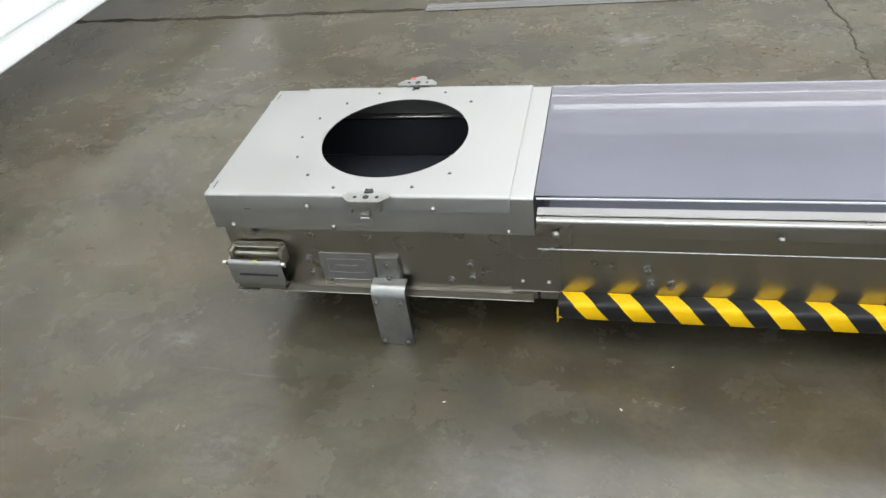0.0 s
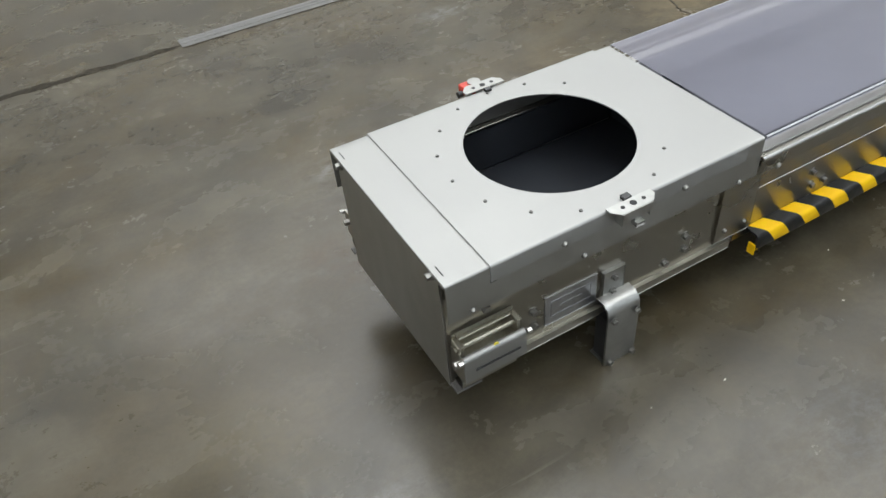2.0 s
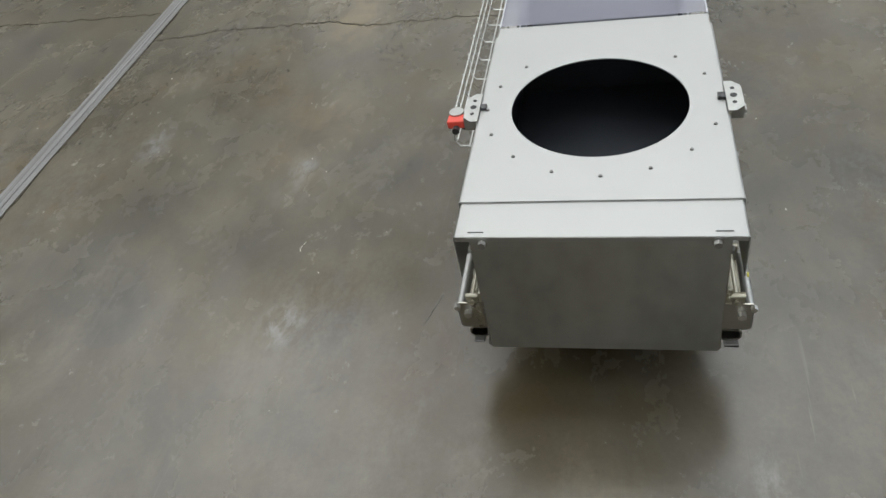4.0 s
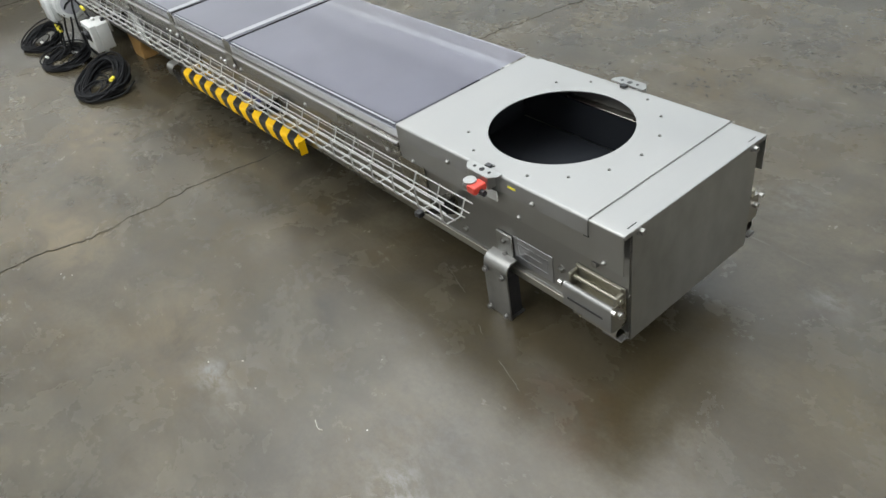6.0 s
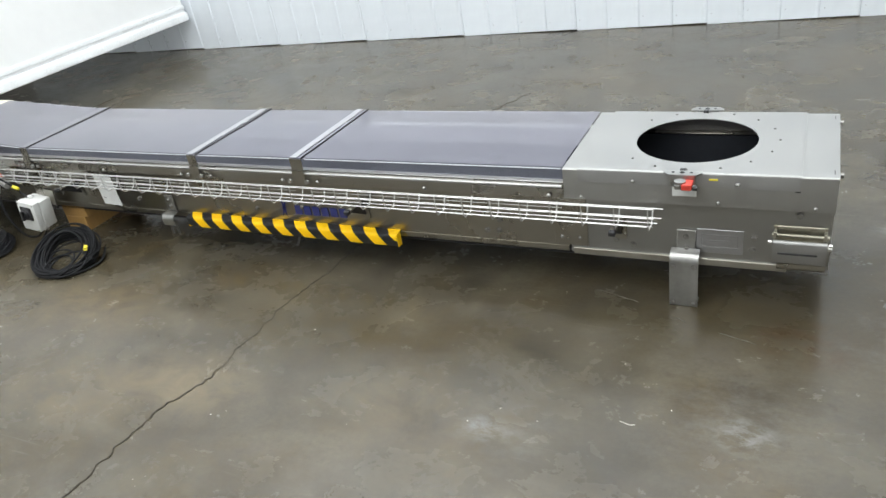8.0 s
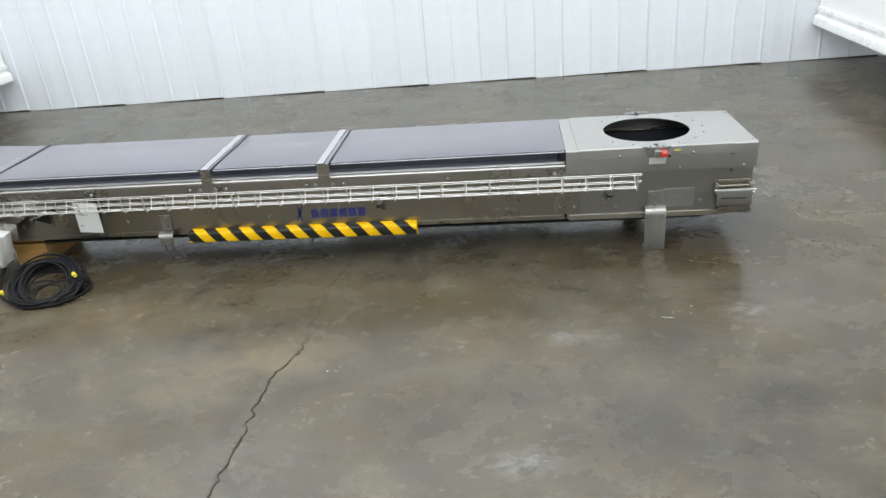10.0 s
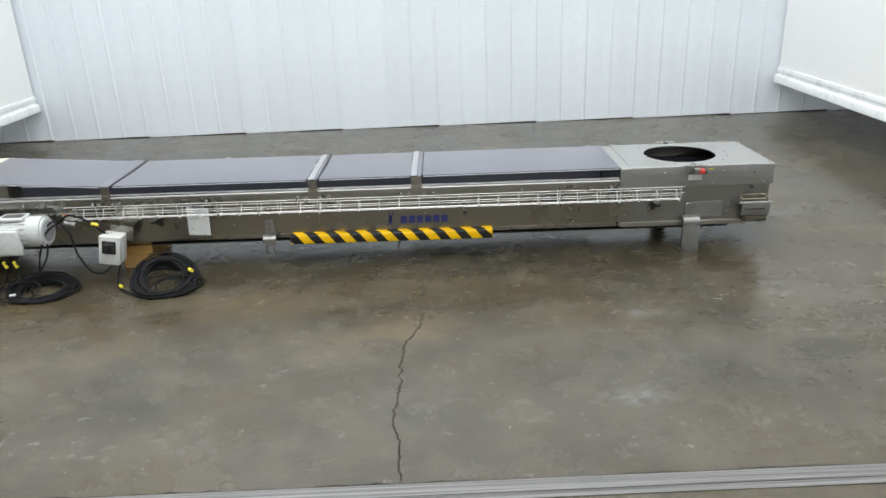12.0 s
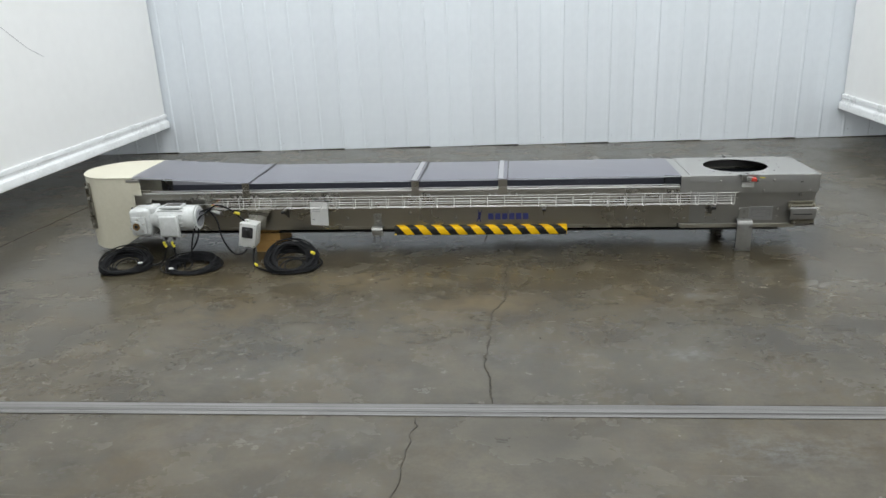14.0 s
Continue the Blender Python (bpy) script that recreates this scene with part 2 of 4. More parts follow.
M = {
    "bare": bare_sheet(),
    "floor": concrete(),
    "clear": clear_sheet("clear_polycarbonate", (0.965, 0.968, 0.98), 0.0, 0.004),
    "dusty": clear_sheet("dusty_polycarbonate", (0.62, 0.62, 0.635), 0.40, 0.012),
    "wall": material("white_painted_sheet", (0.76, 0.81, 0.86), 0.45, dark=(0.72, 0.77, 0.82), scale=1.2, fine=14, each=0.02, bump=0.05, bump_scale=3),
    "panel": material("white_panel", (0.87, 0.875, 0.87), 0.5, dark=(0.83, 0.835, 0.83), scale=0.7, fine=9),
    "trim": material("white_gloss_trim", (0.82, 0.84, 0.85), 0.3, dark=(0.76, 0.775, 0.78), amount=1.2, scale=4),
    "shell": material("grey_hall_wall", (0.60, 0.60, 0.59), 0.7, scale=0.5),
    "ceiling": material("white_ceiling", (0.8, 0.8, 0.78), 0.8, scale=0.5),
    "body": material("brushed_stainless", (0.375, 0.36, 0.32), 0.28, 1.0, dark=(0.325, 0.31, 0.272), scale=1.3, fine=9, rough_var=0.03, amount=1.6),
    "dull_sheet": material("dull_stainless_sheet", (0.36, 0.36, 0.348), 0.40, 0.95, dark=(0.30, 0.298, 0.284), scale=3, fine=18, rough_var=0.05, amount=1.3),
    "end_steel": material("dull_grey_stainless", (0.425, 0.425, 0.41), 0.36, 0.95, dark=(0.305, 0.305, 0.288), scale=5.0, stretch=(1, 1, 0.7), fine=20, rough_var=0.04, amount=0.65),
    "side_steel": material("streaked_stainless", (0.40, 0.40, 0.387), 0.44, 0.95, dark=(0.325, 0.322, 0.305), scale=5, stretch=(1, 1, 0.5), fine=26, rough_var=0.08, amount=0.9, bump=0.015, bump_scale=130),
    "lid": material("matt_stainless", (0.405, 0.405, 0.398), 0.58, 1.0, dark=(0.345, 0.346, 0.338), scale=4, fine=26, rough_var=0.10, amount=0.75, bump=0.02, bump_scale=130),
    "bright": material("bright_stainless", (0.56, 0.55, 0.53), 0.32, 1.0, dark=(0.51, 0.50, 0.48), scale=6, fine=20, rough_var=0.04, amount=1.5),
    "cast": material("pressed_zinc_steel", (0.50, 0.495, 0.485), 0.44, 1.0, dark=(0.43, 0.425, 0.415), scale=30),
    "wire": material("galvanised_wire", (0.64, 0.64, 0.63), 0.45, 0.85, dark=(0.56, 0.56, 0.55), scale=10, fine=20, rough_var=0.03, amount=1.5),
    "dark_steel": material("dull_dark_steel", (0.16, 0.155, 0.15), 0.5, 0.7, scale=8),
    "belt": material("grey_belt", (0.050, 0.053, 0.066), 0.55, dark=(0.048, 0.051, 0.064), spec=0.5, scale=3, fine=40, rough_var=0.1),
    "rubber": material("black_rubber", (0.022, 0.022, 0.024), 0.5, scale=20),
    "grime": material("stained_steel", (0.46, 0.44, 0.38), 0.42, 0.9, dark=(0.24, 0.22, 0.16), scale=18, fine=90, rough_var=0.12, amount=0.9),
    "screw_steel": material("zinc_screw", (0.36, 0.355, 0.34), 0.48, 1.0, dark=(0.27, 0.265, 0.25), scale=60),
    "polished": material("polished_rail", (0.46, 0.455, 0.445), 0.44, 1.0, dark=(0.42, 0.415, 0.405), scale=2, fine=8, rough_var=0.02, amount=1.6),
    # near-black that paints in the shade inside the hopper
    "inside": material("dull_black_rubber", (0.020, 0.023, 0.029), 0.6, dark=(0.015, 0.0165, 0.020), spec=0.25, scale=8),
    "yellow": material("yellow_foam", (0.95, 0.60, 0.003), 0.5, dark=(0.88, 0.48, 0.003), spec=0.3, scale=14, amount=0.9, bump=0.05),
    "black": material("black_foam", (0.010, 0.0105, 0.012), 0.4, dark=(0.016, 0.016, 0.016), spec=0.35, scale=14, bump=0.05),
    "cream": material("cream_fibreglass", (0.62, 0.595, 0.485), 0.42, dark=(0.55, 0.525, 0.415), scale=3, fine=40, bump=0.04, bump_scale=25),
    "enamel": material("white_enamel", (0.64, 0.66, 0.66), 0.36, dark=(0.50, 0.52, 0.51), scale=12, bump=0.03),
    "plastic": material("light_grey_plastic", (0.66, 0.67, 0.66), 0.42, dark=(0.58, 0.59, 0.57), scale=10),
    "black_plastic": material("black_plastic", (0.025, 0.025, 0.027), 0.35, scale=12),
    "knob_grey": material("dark_grey_plastic", (0.07, 0.07, 0.075), 0.4, scale=12),
    "cable": material("black_cable_sheath", (0.007, 0.0075, 0.009), 0.62, spec=0.18, dark=(0.011, 0.0115, 0.013), scale=30),
    "tag": material("yellow_tag", (0.85, 0.72, 0.06), 0.45, scale=30),
    "red": material("red_plastic", (0.58, 0.055, 0.035), 0.35, scale=30),
    "paper": material("white_paper", (0.80, 0.81, 0.80), 0.7, dark=(0.74, 0.75, 0.74), scale=20, bump=0.08, bump_scale=15),
    "scuff_grey": material("pale_grey_scuff", (0.55, 0.55, 0.56), 0.6, scale=30),
    "scratch": material("scratched_concrete", (0.22, 0.21, 0.18), 0.7, dark=(0.08, 0.075, 0.06), scale=40),
    "grey_ink": material("grey_print", (0.36, 0.37, 0.40), 0.6, scale=30),
    "blue": material("dark_blue_print", (0.035, 0.045, 0.20), 0.4, scale=30),
    "band": material("pale_band", (0.36, 0.36, 0.385), 0.45, 0.3, dark=(0.32, 0.32, 0.34), scale=8),
    "zinc": material("dull_zinc_steel", (0.42, 0.42, 0.41), 0.36, 0.95, dark=(0.33, 0.33, 0.315), scale=14, fine=60, rough_var=0.08),
    "flange": material("stained_flange", (0.44, 0.425, 0.375), 0.42, 0.9, dark=(0.33, 0.31, 0.26), scale=9, stretch=(0.3, 1, 1), fine=40),
    "etching": material("etched_line", (0.41, 0.415, 0.435), 0.5, 0.9, scale=30),
    "skirt": material("grey_skirt", (0.38, 0.38, 0.41), 0.5, dark=(0.33, 0.33, 0.355), spec=0.4, scale=3, fine=40),
    "plate": material("etched_plate", (0.46, 0.465, 0.485), 0.36, 0.95, dark=(0.39, 0.395, 0.41), scale=15),
    "wood": material("raw_timber", (0.52, 0.31, 0.10), 0.6, dark=(0.34, 0.19, 0.06), scale=6, stretch=(1, 8, 1), fine=40, amount=1.1, bump=0.1, bump_scale=40),
    "brass": material("brown_bronze", (0.35, 0.22, 0.10), 0.4, 0.9, scale=30),
    "crack": material("crumbled_joint", (0.060, 0.052, 0.040), 0.95, spec=0.1, dark=(0.022, 0.020, 0.016), amount=0.4, scale=30),
    "joint": material("zinc_joint_strip", (0.25, 0.247, 0.245), 0.45, 0.2, dark=(0.075, 0.072, 0.068), scale=3, stretch=(0.12, 30, 1), fine=14, amount=0.30, bump=0.1),
    "gap": material("black_gap", (0.03, 0.03, 0.03), 0.9, scale=5),
    "edge": material("polished_cover_edge", (0.56, 0.57, 0.60), 0.25, dark=(0.46, 0.47, 0.50), scale=4),
    "bit": material("pale_crumbs", (0.75, 0.72, 0.64), 0.7, scale=50),
}


# ---- mesh tools ----
def bare_backs(ob, axis, level):
    """Gives all faces but those of the outer side the bare clear material, so that a sheet shines and holds haze once.
    """
    ob.data.materials.append(M["bare"])
    for f in ob.data.polygons:
        f.material_index = 0 if f.normal[axis] * level > 0.7 else 1
    return ob


def part(name, bm, mat, parent=None, label="", smooth=False):
    me = bpy.data.meshes.new(name)
    bmesh.ops.recalc_face_normals(bm, faces=bm.faces)
    bm.to_mesh(me)
    bm.free()
    me.materials.append(M[mat])
    if smooth:
        me.shade_smooth()
        me.set_sharp_from_angle(angle=radians(38))
    ob = new(name, me)
    if parent is not None:
        ob.parent = parent
    if label:
        tagged(ob, label)
    return ob


def twin(ob, x=0.0, y=0.0, z=0.0, turn=0.0, parent=None):
    """Another of the same piece on the same mesh."""
    o = bpy.data.objects.new(ob.name.split(".")[0], ob.data)
    scene.collection.objects.link(o)
    o.parent = parent or ob.parent
    o.matrix_basis = pose(x, y, z, 0, 0, turn)
    return o


def thing(name, label, category, m=None, group=""):
    ob = new(name)
    ob.empty_display_size = 0.1
    if m is not None:
        ob.matrix_world = m
    return tagged(ob, label, category, group)


def join(*meshes):
    out = bmesh.new()
    for b in meshes:
        me = bpy.data.meshes.new("tmp")
        b.to_mesh(me)
        b.free()
        out.from_mesh(me)
        bpy.data.meshes.remove(me)
    return out


def block(x0, y0, z0, x1, y1, z1, bevel=0.0, segments=2):
    bm = bmesh.new()
    bmesh.ops.create_cube(bm, size=1)
    for v in bm.verts:
        v.co = ((x0 + x1) / 2 + v.co.x * (x1 - x0), (y0 + y1) / 2 + v.co.y * (y1 - y0), (z0 + z1) / 2 + v.co.z * (z1 - z0))
    if bevel:
        bmesh.ops.bevel(bm, geom=list(bm.edges), offset=bevel, segments=segments, affect="EDGES", profile=0.5)
    return bm


def rod(a, b, r0, r1=None, n=16, bevel=0.0):
    a, b = Vector(a), Vector(b)
    bm = bmesh.new()
    bmesh.ops.create_cone(bm, cap_ends=True, segments=n, radius1=r0, radius2=r0 if r1 is None else r1, depth=(b - a).length)
    if bevel:
        rim = [e for e in bm.edges if abs(e.verts[0].co.z - e.verts[1].co.z) < 1e-6]
        bmesh.ops.bevel(bm, geom=rim, offset=bevel, segments=2, affect="EDGES")
    bm.transform(Matrix.Translation((a + b) / 2) @ (b - a).to_track_quat("Z", "Y").to_matrix().to_4x4())
    return bm


def tube(points, r, n=6, closed=False):
    """A round wire along a line of points."""
    pts = [Vector(p) for p in points]
    k = len(pts)
    bm = bmesh.new()
    rings = []
    side = None
    for i, p in enumerate(pts):
        a = pts[(i - 1) % k] if closed or i else p
        b = pts[(i + 1) % k] if closed or i < k - 1 else p
        d = (b - a).normalized()
        if side is None:
            side = d.orthogonal().normalized()
        side = (side - d * side.dot(d)).normalized()
        up = d.cross(side)
        rings.append([bm.verts.new(p + r * (math.cos(2 * math.pi * j / n) * side + math.sin(2 * math.pi * j / n) * up)) for j in range(n)])
    for i in range(k if closed else k - 1):
        u, w = rings[i], rings[(i + 1) % k]
        for j in range(n):
            bm.faces.new((u[j], u[(j + 1) % n], w[(j + 1) % n], w[j]))
    if not closed:
        bm.faces.new(rings[0][::-1])
        bm.faces.new(rings[-1])
    return bm


def smooth_line(points, steps=6):
    p = [Vector(q) for q in points]
    p = [2 * p[0] - p[1]] + p + [2 * p[-1] - p[-2]]
    out = []
    for i in range(1, len(p) - 2):
        for s in range(steps):
            t = s / steps
            out.append(0.5 * (2 * p[i] + (p[i + 1] - p[i - 1]) * t + (2 * p[i - 1] - 5 * p[i] + 4 * p[i + 1] - p[i + 2]) * t * t
                              + (3 * p[i] - p[i - 1] - 3 * p[i + 1] + p[i + 2]) * t ** 3))
    return out + [p[-2]]


def sheet(line, thick, x0, x1, flip=False):
    """Folded sheet metal: a (y, z) line with thickness, drawn out from x0 to x1. flip mirrors it to the other long side."""
    pts = [Vector(p) for p in line]
    outer = []
    for i, p in enumerate(pts):
        d0 = (p - pts[i - 1]).normalized() if i else (pts[1] - p).normalized()
        d1 = (pts[i + 1] - p).normalized() if i < len(pts) - 1 else d0
        n0, n1 = Vector((-d0.y, d0.x)), Vector((-d1.y, d1.x))
        m = (n0 + n1).normalized()
        outer.append(p + m * thick / max(m.dot(n0), 0.4))
    loop = pts + outer[::-1]
    if flip:
        loop = [Vector((W - p.x, p.y)) for p in loop]
    bm = bmesh.new()
    a = [bm.verts.new((x0, p.x, p.y)) for p in loop]
    b = [bm.verts.new((x1, p.x, p.y)) for p in loop]
    k, h = len(loop), len(pts)
    for i in range(k):
        bm.faces.new((a[i], a[(i + 1) % k], b[(i + 1) % k], b[i]))
    for r in (a, b):
        for i in range(h - 1):
            bm.faces.new((r[i], r[i + 1], r[k - 2 - i], r[k - 1 - i]))
    return bm


def arc(cy, cz, r, a0, a1, n=4):
    return [(cy + r * math.cos(radians(a0 + (a1 - a0) * i / n)), cz + r * math.sin(radians(a0 + (a1 - a0) * i / n))) for i in range(n + 1)]


def holed_plate(x0, x1, y0, y1, z0, z1, cx, cy, r, n=72):
    """A flat plate with a round hole cut through it."""
    angles = [2 * math.pi * i / n for i in range(n)]
    angles += [math.atan2(y - cy, x - cx) % (2 * math.pi) for x in (x0, x1) for y in (y0, y1)]
    angles = sorted(angles)
    bm = bmesh.new()
    rings = []
    for z in (z0, z1):
        inner, outer = [], []
        for a in angles:
            c, s = math.cos(a), math.sin(a)
            k = min((((x1 if c > 0 else x0) - cx) / c) if abs(c) > 1e-9 else 1e9, (((y1 if s > 0 else y0) - cy) / s) if abs(s) > 1e-9 else 1e9)
            inner.append(bm.verts.new((cx + r * c, cy + r * s, z)))
            outer.append(bm.verts.new((cx + k * c, cy + k * s, z)))
        rings.append((inner, outer))
    (i0, o0), (i1, o1) = rings
    k = len(angles)
    for i in range(k):
        j = (i + 1) % k
        bm.faces.new((i1[i], o1[i], o1[j], i1[j]))
        bm.faces.new((i0[i], i0[j], o0[j], o0[i]))
        bm.faces.new((i0[i], i1[i], i1[j], i0[j]))
        bm.faces.new((o0[i], o0[j], o1[j], o1[i]))
    return bm


def poly_prism(points, z0, z1):
    bm = bmesh.new()
    a = [bm.verts.new((x, y, z0)) for x, y in points]
    b = [bm.verts.new((x, y, z1)) for x, y in points]
    k = len(points)
    for i in range(k):
        bm.faces.new((a[i], a[(i + 1) % k], b[(i + 1) % k], b[i]))
    bm.faces.new(a[::-1])
    bm.faces.new(b)
    return bm


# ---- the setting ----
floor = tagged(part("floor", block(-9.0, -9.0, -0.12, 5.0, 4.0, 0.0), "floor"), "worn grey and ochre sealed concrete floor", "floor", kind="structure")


def ragged(line, width, seed, step=0.03, wander=0.012):
    """A thin crumbled seam along a line of (x, y) on the floor."""
    rng = random.Random(seed)
    pts = []
    for (ax, ay), (bx, by) in zip(line, line[1:]):
        k = max(int(math.hypot(bx - ax, by - ay) / step), 1)
        pts += [(ax + (bx - ax) * i / k, ay + (by - ay) * i / k) for i in range(k)]
    pts.append(line[-1])
    bm = bmesh.new()
    prev = None
    for i, (x, y) in enumerate(pts):
        a, b = pts[max(i - 1, 0)], pts[min(i + 1, len(pts) - 1)]
        d = Vector((b[0] - a[0], b[1] - a[1])).normalized()
        nx, ny = -d.y, d.x
        o = rng.uniform(-wander, wander)
        w0, w1 = width * rng.uniform(0.25, 1.0), width * rng.uniform(0.25, 1.0)
        if i in (0, len(pts) - 1):
            w0 = w1 = width * 0.1
        q = [bm.verts.new((x + nx * (o + s), y + ny * (o + s), z)) for s, z in ((-w0, -0.004), (-w0, 0.0016), (w1, 0.0016), (w1, -0.004))]
        if prev:
            for j in range(3):
                bm.faces.new((prev[j], prev[j + 1], q[j + 1], q[j]))
        prev = q
    return bm


part("crack", ragged([(-1.90, 0.2), (-1.925, -0.10), (-1.956, -0.20), (-1.975, -0.34), (-1.968, -0.50), (-1.982, -0.64), (-1.962, -0.72)], 0.0024, 3, 0.022, 0.010), "crack", floor, "faint end of the dark crack in the concrete")
part("crack", ragged([(-1.962, -0.72), (-1.975, -0.84), (-2.024, -0.94), (-2.047, -1.02), (-2.050, -1.15), (-2.046, -1.34), (-2.050, -1.46), (-2.062, -1.56), (-2.022, -1.77), (-2.021, -1.935)],
                     0.0052, 3, 0.018, 0.010), "crack", floor, "dark jagged crack in the concrete")
part("crack", ragged([(-2.322, -2.06), (-2.322, -2.123), (-2.343, -2.3), (-2.344, -2.506), (-2.36, -2.9), (-2.40, -3.3)], 0.003, 4), "crack", floor, "hairline crack in the concrete")
part("crack", ragged([(-2.02, 1.1), (-2.0, 1.4), (-1.94, 1.7), (-1.90, 1.9), (-1.77, 2.2)], 0.0025, 9), "crack", floor, "hairline crack in the concrete")
strip = part("joint_strip", join(block(-9.0, -0.048, -0.01, 0.02, -0.018, 0.003), block(-9.0, -0.0165, -0.01, 0.02, 0.0135, 0.004), block(-9.0, 0.015, -0.01, 0.02, 0.044, 0.003)),
             "joint", floor, "streaked grey metal floor joint strip")
strip.matrix_basis = pose(0, -1.978, 0, 0, 0, 0.55)
part("joint_gap", ragged([(-9.0, -2.018), (-4.0, -1.970), (0.02, -1.930)], 0.009, 5, 0.05, 0.004), "crack", floor, "dark crumbled edge beside the joint strip")
part("joint_gap", ragged([(0.02, -1.962), (0.34, -1.968), (1.5, -1.957), (2.04, -1.98), (5.0, -2.03)], 0.030, 6, 0.05, 0.005), "crack", floor, "dark open floor joint")
part("crack", ragged([(-5.90, -0.9), (-5.814, 0.242), (-5.736, 1.368), (-5.70, 2.2)], 0.0035, 12, 0.04, 0.006), "crack", floor, "hairline crack in the concrete")

for a, b, k in (((-0.746, 0.018), (-0.590, -0.036), 31), ((-0.455, -0.100), (-0.415, -0.120), 32), ((-0.305, -0.158), (-0.183, -0.196), 33)):
    part("scratch", ragged([a, b], 0.0010, k, 0.012, 0.002), "scratch", floor, "thin pale broken scratch in the concrete")

# back wall of overlapping white ribbed sheets
WALL_Y = 3.70
wall_north = tagged(part("wall_north", block(-9.0, WALL_Y + 0.03, 0.0, 5.0, WALL_Y + 0.2, 5.6), "gap"), "white wall of tall overlapping ribbed sheets", "wall", kind="structure")
rng = random.Random(11)
PITCH = 0.255


def rib_panel(z0, tilt):
    bm = bmesh.new()
    line = [(0.0, 0.012), (PITCH * 0.30, 0.008), (PITCH * 0.62, 0.010), (PITCH - 0.036, 0.008), (PITCH - 0.024, 0.004), (PITCH - 0.012, 0.003), (PITCH - 0.003, 0.006), (PITCH, 0.012)]
    a = [bm.verts.new((x, y, z0 + tilt * x)) for x, y in line]
    b = [bm.verts.new((x, y, 5.6)) for x, y in line]
    c = [bm.verts.new((x, 0.028, z0 + tilt * x)) for x, y in (line[0], line[-1])]
    for i in range(len(line) - 1):
        bm.faces.new((a[i], a[i + 1], b[i + 1], b[i]))
    bm.faces.new((a[0], c[0], c[1], *a[::-1][:-1]))
    return bm


kinds = [part("panel", rib_panel(z, t), "wall", wall_north) for z, t in ((0.001, 0.012), (0.003, 0.012), (0.006, 0.012), (0.009, 0.013))]
for k in kinds:
    k.location = (-9.0, WALL_Y, 0)
x = 0.17 - 36 * PITCH
rivet = None
for i in range(55):
    if i < 4:
        kinds[i].location = (x, WALL_Y, 0)
    else:
        twin(kinds[i % 4], x, WALL_Y + rng.uniform(-0.002, 0.002), 0)
    rz = 0.085 + rng.uniform(-0.01, 0.01)
    if rivet is None:
        rivet = part("rivet", rod((0, 0.012, 0), (0, 0.004, 0), 0.0032, n=8), "grey_ink", wall_north)
        rivet.location = (x + PITCH * 0.12, WALL_Y, rz)
    else:
        twin(rivet, x + PITCH * 0.12, WALL_Y, rz)
    x += PITCH


def side_panel(name, x, sign, label):
    """A tall smooth white panel hung clear of the floor, with a stepped trim along its foot. sign: towards the room."""
    wall = tagged(part(name, block(x - 0.03, -3.2, 0.36, x + 0.03, WALL_Y - 0.02, 5.6), "panel"), label, "wall", kind="structure")
    line = [(0.0, 0.478), (0.016, 0.475), (0.020, 0.463), (0.020, 0.440), (0.012, 0.430), (0.012, 0.408), (0.034, 0.395), (0.040, 0.385), (0.040, 0.325), (0.034, 0.318), (-0.05, 0.318), (-0.05, 0.36), (0.0, 0.36)]
    bm = bmesh.new()
    y0, y1 = -3.2, WALL_Y - 0.022
    a = [bm.verts.new((x + sign * (0.031 + d), y0, z)) for d, z in line]
    b = [bm.verts.new((x + sign * (0.031 + d), y1, z)) for d, z in line]
    k = len(line)
    for i in range(k):
        bm.faces.new((a[i], a[(i + 1) % k], b[(i + 1) % k], b[i]))
    bm.faces.new(a)
    bm.faces.new(b[::-1])
    part("trim", bm, "trim", wall, "stepped white trim along the foot of the panel", smooth=True)
    return wall


wall_west = side_panel("wall_west", -6.066, 1, "smooth white side panel hung above the floor")
side_panel("wall_east", 1.662, -1, "smooth white side panel hung above the floor")
part("scuff", tube(smooth_line([(-6.035, 0.95, 1.72), (-6.035, 1.06, 1.622), (-6.035, 1.23, 1.508), (-6.035, 1.415, 1.391), (-6.035, 1.61, 1.305)]), 0.0022), "scuff_grey", wall_west, "thin grey curved scuff")
# unseen walls and ceiling added; the walls' grey sets the bounced light
for name, b in (("wall_outer_west", (-9.2, -9.0, 0, -9.0, 3.9, 5.6)), ("wall_outer_east", (5.0, -9.0, 0, 5.2, 3.9, 5.6)), ("wall_south", (-9.0, -7.8, 0, 5.0, -7.6, 5.6))):
    tagged(part(name, block(*b), "shell"), "unseen grey wall added to close the hall", "wall", kind="structure")
tagged(part("ceiling", block(-9.2, -9.2, 5.6, 5.2, 4.0, 5.7), "ceiling"), "unseen white ceiling added to close the hall", "ceiling", kind="structure")

# ---- the conveyor ----
W = 0.56
TILT = pose(0, 0, 0, 0, 0.315, 0)
conveyor = thing("belt_conveyor", "long low stainless steel belt conveyor with clear covers on feet", "conveyor", TILT)
END, JOIN, TAIL = 0.0, -0.85, -4.60


